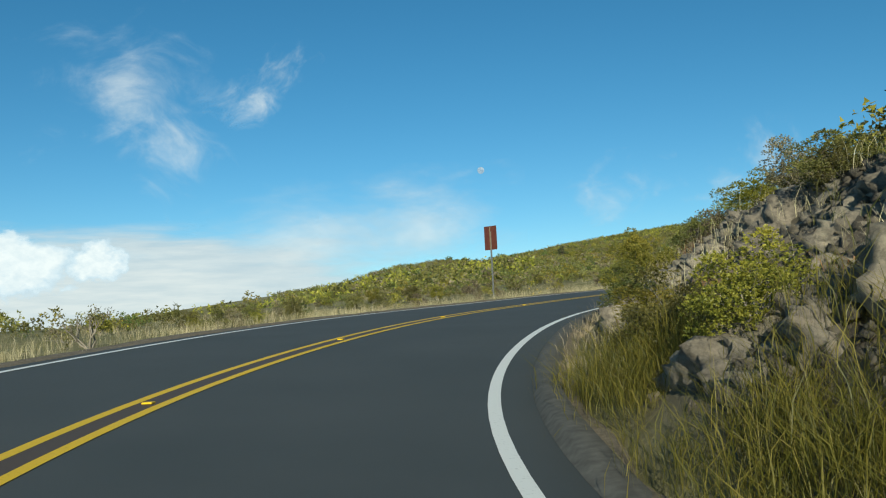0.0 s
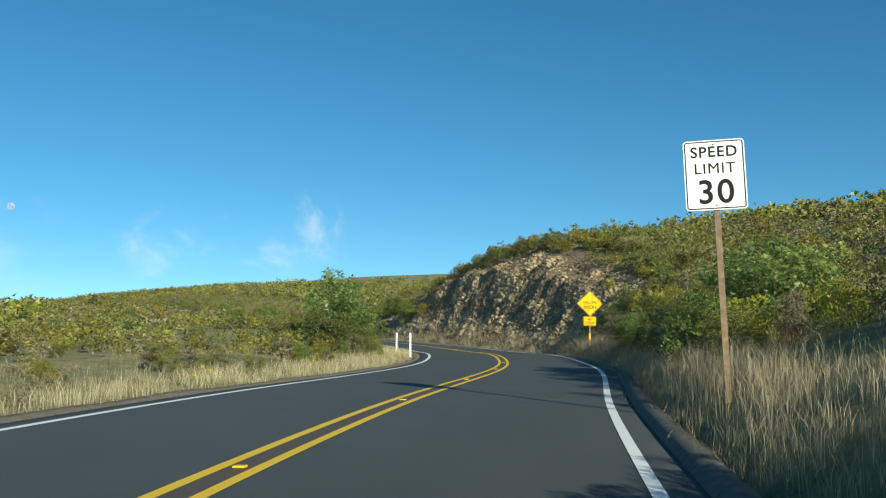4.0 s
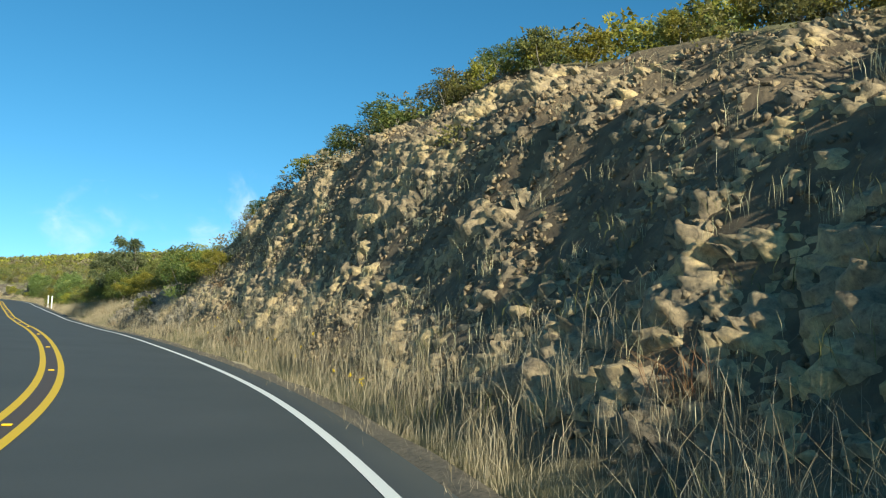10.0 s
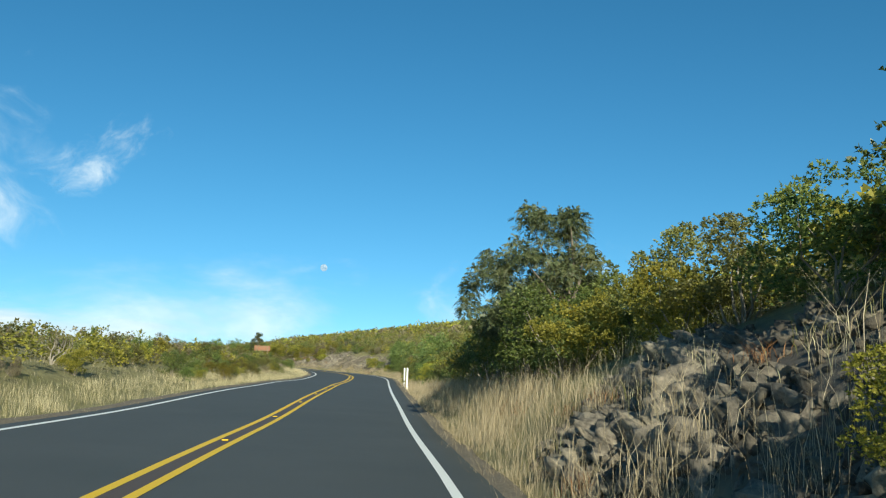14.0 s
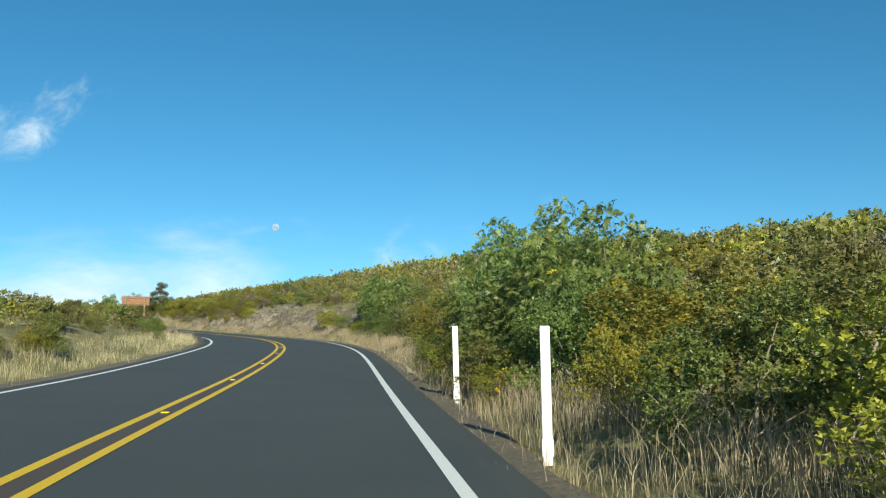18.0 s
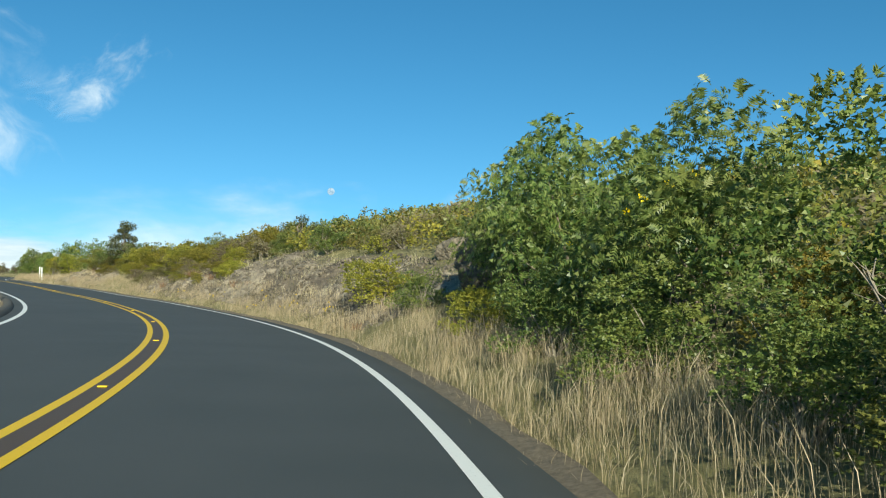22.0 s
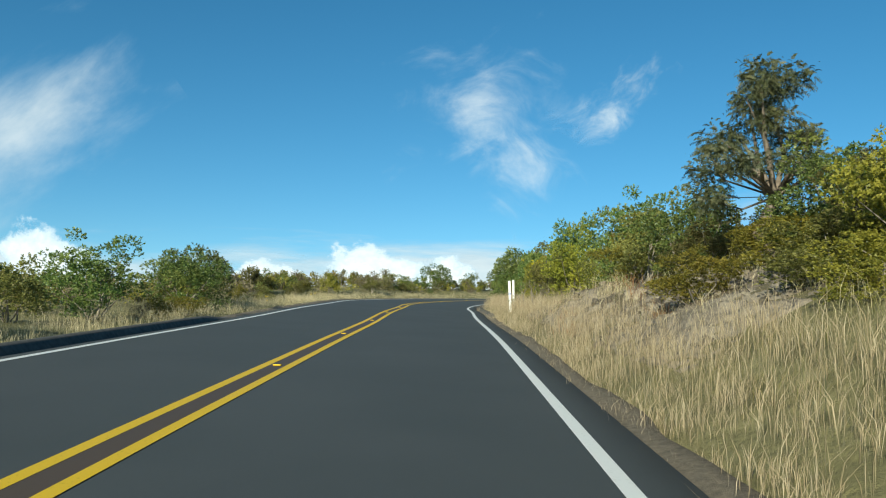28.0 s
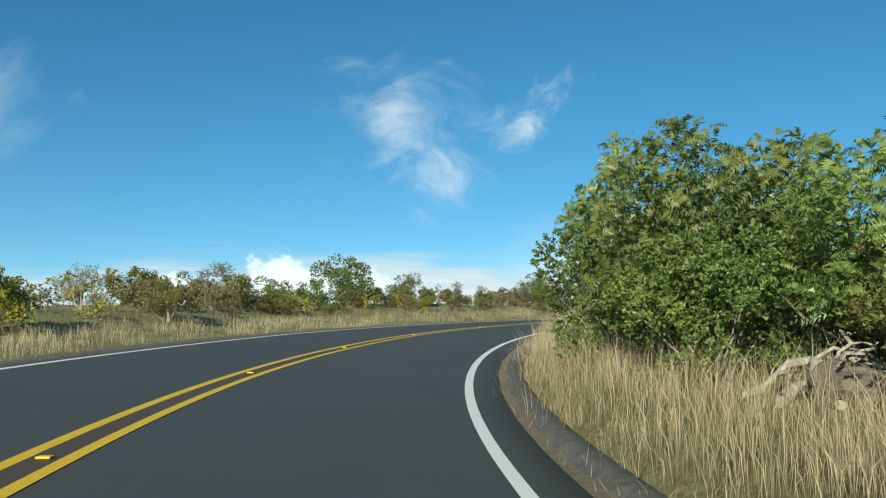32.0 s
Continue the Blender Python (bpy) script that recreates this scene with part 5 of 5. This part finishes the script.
# a low yellow-green belt above the stony bank
for s in np.arange(238.5, 268, 0.85):
    o = 6.3 + 0.9 * vnoise(s, 0.0, 3.0, 71) + rng.uniform(-0.4, 1.4)
    plant(("lime", "lime", "olive", "lime", "dusky")[int(rng.integers(0, 5))], s, o, rng.uniform(0.6, 1.05), rng.uniform(1.3, 1.9), lift=-0.12)
# waist-high bushes that crowd the verge
for kind, s, o, high, wide in [("lime", 172.6, 4.7, 0.8, 1.3), ("olive", 174.4, 4.6, 0.9, 1.4), ("dusky", 176.0, 4.6, 0.7, 1.1), ("lime", 177.6, 4.7, 0.9, 1.4), ("green", 179.4, 4.7, 1.0, 1.5), ("lime", 181.4, 4.8, 1.0, 1.5), ("olive", 183.2, 4.8, 0.8, 1.3), ("lime", 185.2, 4.9, 1.1, 1.5), ("lime", 187.6, 5.4, 1.5, 1.8), ("lime", 190.6, 5.6, 2.7, 1.6)]:
    plant(kind, s, o, high, wide, lift=-0.08)


# trees with a clear trunk
def tree(s, o, high, wide, lean, seed, label, deep=0.5, n=46, leaf=0.17, reach=1.25):
    """Limbs that fork from one trunk and end in drooping clumps of feathered leaves; lean: metres by which the crown hangs to the right (along the road if a pair)."""
    r = np.random.default_rng(seed)
    lean = np.array([*lean, 0.0])
    root = tagged(new("spreading_tree"), label, "tree")
    root.matrix_world = pose(*put(s, o, -0.05), 0, 0, heading(s))
    a, d = r.uniform(0, 6.28, n), np.sqrt(r.uniform(0, 1, n)) * wide / 2
    top = high * (0.93 - 0.34 * (d / wide * 2) ** 2)
    c = np.stack([d * np.cos(a), d * np.sin(a) * reach, top - r.uniform(0, 1, n) ** 1.5 * high * deep], 1) + lean * (0.5 + 0.5 * (d / wide * 2)[:, None])
    rad = r.uniform(0.2, 0.46, n)
    k = 95 * n
    i = r.integers(0, n, k)
    w = unit(r.normal(size=(k, 3)) * [1, 1, 0.7] + [0, 0, 0.25])
    p = c[i] + w * (rad[i] * r.uniform(0.45, 1.05, k))[:, None] * [1, 1, 0.75]
    v, f = fronds(p, unit(w * 0.8 + 0.6 * r.normal(size=w.shape) + [0, 0, -0.25]), leaf * r.uniform(0.7, 1.3, k), r, 6, 0.32, unit(w + [0, 0, 0.3]))
    own = r.uniform(0, 0.8, n) ** 2.5
    young = np.repeat(np.clip(own[i] + 0.1 * r.normal(size=k), 0, 1), len(v) // k)
    at = np.repeat(c, 60, 0) + np.repeat(rad, 60)[:, None] * 0.34 * r.normal(size=(n * 60, 3))
    iv, fi = blades(at, unit(r.normal(size=at.shape)), leaf * 0.45, leaf * 0.3, r)
    v, f = merge([(v, f), (iv, fi)])
    part("crown", leafy("crown", v, f, np.r_[young, np.zeros(len(iv))], DEEP), root)
    vs, fs, base = [], [], 0
    fork = np.array([*(lean[:2] * 0.25), high * 0.30])
    for t in [fork] + list(c[:22]):
        start = np.zeros(3) if t is fork else fork
        knee = (start + t) / 2 + r.normal(size=3) * 0.14
        thick = 0.12 if t is fork else 0.045
        for q, rr in ((start, 1.2), (knee, 0.9), (t, 0.75 if t is fork else 0.2)):
            vs.append(q + np.stack([[math.cos(b), math.sin(b), 0] for b in np.arange(6) * 1.0472]) * thick * rr)
        for lv in range(2):
            for j in range(6):
                x0, x1 = base + 6 * lv + j, base + 6 * lv + (j + 1) % 6
                fs.append((x0, x1, x1 + 6, x0 + 6))
        base += 18
    part("trunk", mesh_of("trunk", np.concatenate(vs), np.array(fs), BARK, True), root)
    return root


tree(135.0, 6.9, 4.2, 3.6, (-0.7, 1.2), 31, "broad dark green tree leaning over the road bank", 0.55, 84, 0.155)
tree(266.6, 7.6, 3.6, 1.9, (-0.3, 0.0), 32, "small flat-topped dark tree on the bank crest", 0.42, 40, 0.13)
tree(238.6, 9.6, 2.0, 2.4, (0.2, 0.0), 34, "small half-bare tree on the crest of the stony bank", 0.3, 18, 0.11)


def bare_shrub(s, o, high, wide, seed):
    """A leafless forked shrub with a few leaf tufts at the tips."""
    r = np.random.default_rng(seed)
    root = tagged(new("bare_shrub"), "leafless grey twiggy shrub with a few leaf tufts", "shrub", "bare shrubs")
    root.matrix_world = pose(*put(s, o, -0.04), 0, 0, r.uniform(0, 360))
    vs, fs, base, tips = [], [], 0, []

    def limb(p, way, length, thick, depth):
        nonlocal base
        q = p + way * length
        mid = (p + q) / 2 + r.normal(size=3) * length * 0.07
        ring = np.stack([[math.cos(b), math.sin(b), 0] for b in (0, 1.57, 3.14, 4.71)])
        for c, t in ((p, thick), (mid, thick * 0.8), (q, thick * 0.55)):
            vs.append(c + ring * t)
        for lv in range(2):
            for j in range(4):
                x0, x1 = base + 4 * lv + j, base + 4 * lv + (j + 1) % 4
                fs.append((x0, x1, x1 + 4, x0 + 4))
        base += 12
        if depth == 0:
            tips.append(q)
            return
        for _ in range(3):
            limb(q, unit(way + r.normal(size=3) * 0.55 + [0, 0, 0.15]), length * r.uniform(0.55, 0.8), thick * 0.55, depth - 1)

    for _ in range(4):
        limb(np.zeros(3), unit(np.array([r.normal() * wide / high, r.normal() * wide / high, 1.2])), high * 0.34, 0.036, 3)
    part("trunk", mesh_of("trunk", np.concatenate(vs), np.array(fs), TWIG), root)
    t = np.array(tips)[r.uniform(size=len(tips)) < 0.45]
    t = np.repeat(t, 7, 0)
    v, f = blades(t + r.normal(size=t.shape) * 0.04, unit(r.normal(size=t.shape) + [0, 0, 0.4]), 0.07, 0.03, r)
    part("crown", mesh_of("crown", v, f, OLIVE), root)
    return root


for k, (s, o, high, wide) in enumerate([(229.4, -5.6, 1.7, 1.0), (231.4, -6.4, 1.9, 1.0), (227.6, -6.6, 1.6, 0.9), (316.0, -8.6, 1.5, 0.9), (319.6, -11.5, 1.7, 0.9), (228.4, 8.9, 1.2, 0.9), (262.8, 8.2, 1.4, 0.8), (267.8, 8.6, 1.5, 0.6), (186.5, 8.0, 1.6, 1.0), (188.8, 5.6, 1.6, 0.9), (192.2, 5.7, 2.0, 1.0), (178.6, 5.2, 1.4, 0.9), (201.0, 6.0, 2.2, 1.0), (136.0, 5.2, 1.3, 0.9), (305.0, 5.2, 1.6, 1.1), (284.0, 5.3, 1.3, 0.9), (144.0, -8.0, 1.4, 0.9), (59.5, 8.4, 1.6, 1.0), (17.0, -5.6, 1.0, 0.7), (62.0, 6.8, 2.8, 0.5), (60.2, 7.6, 2.4, 0.5)]):
    bare_shrub(s, o, high, wide, 700 + k)


def fallen_branch(s, o, length, thick, turn, seed):
    """A bleached, gnarled dead branch on the ground, its forks propping it up."""
    r = np.random.default_rng(seed)
    root = tagged(new("fallen_branch"), "bleached grey dead branch lying under the roadside bush", "branch", "dead branches")
    root.matrix_world = pose(*put(s, o, 0.06), 0, 0, heading(s) + turn)

    def limb(a, b, fat, sag):
        n = 9
        u = np.linspace(0, 1, n)[:, None]
        line = a + (b - a) * u + r.normal(0, 0.05 * length, (n, 3)) * np.sin(u * np.pi) + [0, 0, sag] * np.sin(u * np.pi)
        around = np.arange(7) * 2 * np.pi / 7
        ring = np.stack([np.zeros(7), np.cos(around), np.sin(around)], 1)
        v = (line[:, None, :] + ring[None] * (fat * (1.1 - 0.75 * u) * r.uniform(0.8, 1.25, (n, 1)))[:, :, None]).reshape(-1, 3)
        f = [(7 * k + j, 7 * k + (j + 1) % 7, 7 * k + 7 + (j + 1) % 7, 7 * k + 7 + j) for k in range(n - 1) for j in range(7)]
        return v, np.array(f), line

    v, f, line = limb(np.zeros(3), np.array([length, 0, 0.25]), thick, 0.15)
    stem = part("stem", mesh_of("stem", v, f, DEAD_WOOD, True), root)
    for k in (2, 4, 5):
        v, f, _ = limb(line[k], line[k] + r.normal(0, 0.35, 3) * [1, 1, 0.4] + [0.25, 0, 0.1], thick * 0.5, 0.04)
        part("fork", mesh_of("fork", v, f, DEAD_WOOD, True), root)
    return root


fallen_branch(299.4, 5.5, 1.4, 0.05, 35, 41)
fallen_branch(300.0, 5.4, 1.1, 0.045, -30, 42)
fallen_branch(298.8, 5.7, 0.9, 0.04, 70, 43)


def free(s, o, margin=0.0):
    """Where scrub may grow: off the road and mostly off bare rock."""
    rock, _ = rockiness(s, o)
    return (np.abs(o) > 5.2 + margin) & (rng.uniform(size=len(s)) > rock * 0.93)


# singly built shrubs near the road
def strew(count, s_from, s_to, o_from, o_to, kinds, lo, hi):
    s, o = rng.uniform(s_from, s_to, count), rng.uniform(o_from, o_to, count)
    ok = free(s, o)
    for si, oi in zip(s[ok], o[ok]):
        plant(str(rng.choice(kinds)), si, oi, rng.uniform(lo, hi), pool=PLAIN if abs(oi) > 7.4 else KINDS)


MIXED = ["olive", "green", "lime", "olive", "dusky", "lime", "olive", "dusky"]
strew(130, 20, 330, 8.0, 14.0, MIXED, 0.7, 1.5)
strew(70, 120, 215, 5.8, 9.0, MIXED, 0.8, 1.5)
strew(55, 236, 312, 6.6, 10.0, MIXED, 0.8, 1.6)
strew(40, 24, 80, 5.4, 9.0, MIXED, 0.7, 1.3)
strew(36, 20, 62, -13.0, -7.0, MIXED, 0.4, 0.8)
strew(30, 20, 62, -7.6, -5.6, MIXED, 0.35, 0.7)
strew(80, 62, 345, -13.0, -7.0, MIXED, 0.6, 1.3)
strew(70, 62, 345, -8.0, -5.6, MIXED, 0.5, 1.0)

strew(70, 296, 350, -13.0, -6.6, MIXED, 0.7, 1.6)
strew(60, 150, 212, -10.5, -5.6, ["lime", "green", "olive", "green", "olive"], 0.6, 1.25)
strew(46, 80, 119, 10.0, 13.0, MIXED, 0.8, 1.3)
strew(34, 4, 30, 6.4, 11.0, MIXED, 0.35, 0.6)

# the rest of the slopes
FAR = [("olive_scrub", "olive-green scrub covering the hillside", OLIVE, 0.42), ("yellow_scrub", "yellow-green scrub covering the hillside", LIME, 0.22), ("dark_scrub", "dark green scrub covering the hillside", GREEN, 0.18), ("brown_scrub", "brown dry scrub covering the hillside", DUSKY, 0.14)]
N = 12500
fs_, fo_ = rng.uniform(-25, 372, N), np.where(rng.uniform(size=N) < 0.58, rng.uniform(0, 1, N) ** 1.3 * 62 + 8, -(rng.uniform(0, 1, N) ** 1.2 * 62 + 7))
fs_ = np.r_[fs_, rng.uniform(40, 125, 1500), rng.uniform(125, 262, 1500), rng.uniform(262, 330, 400)]
fo_ = np.r_[fo_, rng.uniform(7.5, 32, 1500), rng.uniform(8, 36, 1500), rng.uniform(8, 24, 400)]
ok = free(fs_, fo_, 1.5)
fs_, fo_ = fs_[ok], fo_[ok]
fx, fy = spot(fs_, fo_)
ns, no = nearest(fx, fy)
ok = np.abs(no) > 6.5
fx, fy, fd, fs2 = fx[ok], fy[ok], no[ok], np.where(no[ok] < 0, ns[ok], 400)
fz = ground_z(fx, fy)
pick = rng.uniform(size=len(fx)) + 0.22 * vnoise(fx, fy, 9, 21)
lo = 0.0
for name, label, mat, share in FAR:
    sel = (pick >= lo) & (pick < lo + share) if lo > 0 else pick < share
    lo += share
    if name == "brown_scrub":
        sel |= pick >= lo
    pts = np.stack([fx[sel], fy[sel], fz[sel] - 0.05], 1)
    far = np.digitize(np.abs(fd[sel]), [13, 26])
    size = rng.uniform(0.7, 1.6, len(pts)) * np.interp(fs2[sel], [30, 75], [0.6, 1.0])
    for k, (grow, leaves, leaf) in enumerate(((1.0, 260, 0.092), (1.05, 126, 0.135), (1.35, 66, 0.22))):
        far_scrub(name, label, pts[far == k], size[far == k] * grow, mat, leaves, leaf, 900 + 50 * k + int(share * 100))



# dry grass
def grass(name, label, s, o, blades_n, high, mat, seed, spread=0.17, thick=0.0019, bend=0.26):
    r = np.random.default_rng(seed)
    x, y = spot(s, o)
    z = np.maximum(ground_z(x, y), sheet_z(x, y))
    n = len(s) * blades_n
    at = np.repeat(np.stack([x, y, z], 1), blades_n, 0) + np.concatenate([r.normal(0, spread, (n, 2)), np.full((n, 1), -0.015)], 1)
    tall = np.repeat(high, blades_n) * r.uniform(0.4, 1.2, n)
    lean = r.normal(0, bend, (n, 2))
    tip = at + np.stack([lean[:, 0] * tall, lean[:, 1] * tall, tall], 1)
    mid = at + np.stack([lean[:, 0] * tall * 0.25, lean[:, 1] * tall * 0.25, tall * 0.6], 1)
    a = r.uniform(0, 6.28, n)
    side = np.stack([np.cos(a), np.sin(a), 0 * a], 1) * (thick * r.uniform(0.6, 1.5, n))[:, None]
    v = np.stack([at - side * 0.8, mid + side, tip, mid - side], 1).reshape(-1, 3)
    return tagged(new(name, mesh_of(name, v, np.arange(4 * n).reshape(n, 4), mat)), label, "grass", kind="stuff")


def verge_spots(count, o_lo, o_hi, seed, s_from=-5, s_to=350, gaps=-0.3):
    r = np.random.default_rng(seed)
    s = r.uniform(s_from, s_to, count)
    o = r.uniform(o_lo, o_hi, count)
    keep = vnoise(s, o * 1.5, 2.2, seed) > gaps
    return s[keep], o[keep]


def tall_at(s):
    return np.interp(s, [0, 30, 45, 70, 100, 122, 135, 160, 205, 220, 255, 275, 310, 350], [0.22, 0.3, 0.5, 0.6, 0.6, 0.6, 0.55, 0.45, 0.5, 0.42, 0.45, 0.5, 0.55, 0.4])


s, o = verge_spots(7600, 3.80, 5.5, 57, 9, 350, -0.75)
keep = rng.uniform(size=len(s)) > rockiness(s, o)[0] * 0.65
s, o = s[keep], o[keep]
grass("dry_grass", "tall pale dry grass along the uphill verge", s, o, 32, tall_at(s) * rng.uniform(0.6, 1.25, len(s)) * (0.4 + 0.6 * step(o, 3.9, 4.5)), STRAW, 1)
s, o = verge_spots(760, 3.82, 4.9, 61, 219, 250, -0.9)
grass("dry_grass", "short pale dry grass at the foot of the stony bank", s, o, 20, rng.uniform(0.10, 0.26, len(s)) * (0.5 + 0.5 * step(o, 3.9, 4.4)), STRAW, 9)
s, o = verge_spots(5200, -6.2, -3.82, 42, -5, 350, -0.6)
grass("dry_grass", "pale dry grass along the downhill verge", s, o, 20, rng.uniform(0.18, 0.48, len(s)) * (0.5 + 0.5 * step(-o, 3.8, 4.4)), STRAW, 2)
s, o = verge_spots(3200, -11.0, -5.6, 59, 5, 345, -0.3)
grass("dry_grass", "short dry grass between the shrubs of the downhill side", s, o, 16, rng.uniform(0.15, 0.38, len(s)), STRAW, 8, 0.22)
s, o = verge_spots(2400, 5.2, 9.0, 58, 5, 330, -0.4)
grass("dry_grass", "dry grass tufts between shrubs and rocks", s, o, 18, rng.uniform(0.2, 0.5, len(s)), STRAW, 3)
s, o = verge_spots(1700, 4.2, 7.0, 44)
grass("green_grass", "olive green weeds among the dry grass", s, o, 16, rng.uniform(0.15, 0.45, len(s)), OLIVE, 4, 0.14, 0.003, 0.4)
s, o = verge_spots(1400, -9.0, -4.4, 46)
grass("green_grass", "olive green weeds on the downhill side", s, o, 16, rng.uniform(0.15, 0.4, len(s)), OLIVE, 6, 0.16, 0.0035, 0.4)
s, o = verge_spots(110, 4.4, 6.4, 45)
grass("rust_fern", "rust-brown dead fern fronds in the verge", s, o, 60, rng.uniform(0.2, 0.45, len(s)), RUST, 5, 0.14, 0.004, 0.6)
s, o = verge_spots(260, 4.05, 5.1, 47, 3, 11)
grass("green_weed", "yellow-green feathery weeds at the foot of the rock wall", s, o, 60, rng.uniform(0.2, 0.55, len(s)), LIME, 7, 0.18, 0.0024, 0.5)


# small yellow flowers in the verges
def flowers(spots, seed):
    r = np.random.default_rng(seed)
    at = []
    for s, o, n in spots:
        for _ in range(n):
            x, y, z = put(s + r.normal(0, 0.5), o + r.normal(0, 0.15), r.uniform(0.2, 0.45))
            at.append((x, y, z))
    at = np.repeat(np.array(at), 9, 0)
    v, f = blades(at + r.normal(0, 0.012, at.shape), unit(r.normal(size=at.shape) + [0, 0, 0.6]), 0.035, 0.028, r)
    return tagged(new("yellow_flowers", mesh_of("yellow_flowers", v, f, FLOWER)), "small bright yellow flowers in the dry grass", "flowers", kind="stuff")


flowers([(89.5, 4.5, 4), (94, 4.6, 3), (97.5, 4.5, 4), (101, 4.8, 3), (104.5, 4.7, 3), (172, 4.6, 4), (181, 5.0, 5), (221.5, 4.6, 6), (226, 4.7, 7), (229.5, 4.5, 8), (236, 4.6, 6), (242, 4.8, 5), (247, 4.6, 4), (286, -4.6, 4), (297, -4.8, 4), (40, -5.0, 6), (48, -5.1, 5), (33, 4.7, 4)], 61)

# yellow blossom in the crowns of some feathery shrubs
def blossom(spots, seed):
    r = np.random.default_rng(seed)
    at = []
    for s, o, lift, n in spots:
        for _ in range(n):
            at.append(put(s + r.normal(0, 0.5), o + r.normal(0, 0.4), lift + r.normal(0, 0.15)))
    at = np.repeat(np.array(at), 10, 0)
    v, f = blades(at + r.normal(0, 0.02, at.shape), unit(r.normal(size=at.shape)), 0.04, 0.03, r)
    return tagged(new("yellow_blossom", mesh_of("yellow_blossom", v, f, FLOWER)), "yellow blossom clusters on the feathery shrubs", "flowers", kind="stuff")


blossom([(174.4, 6.2, 1.9, 7), (177.4, 6.0, 2.3, 10), (206.4, 5.7, 1.8, 7), (287.2, 5.8, 1.8, 6), (64, 6.6, 1.5, 6)], 62)
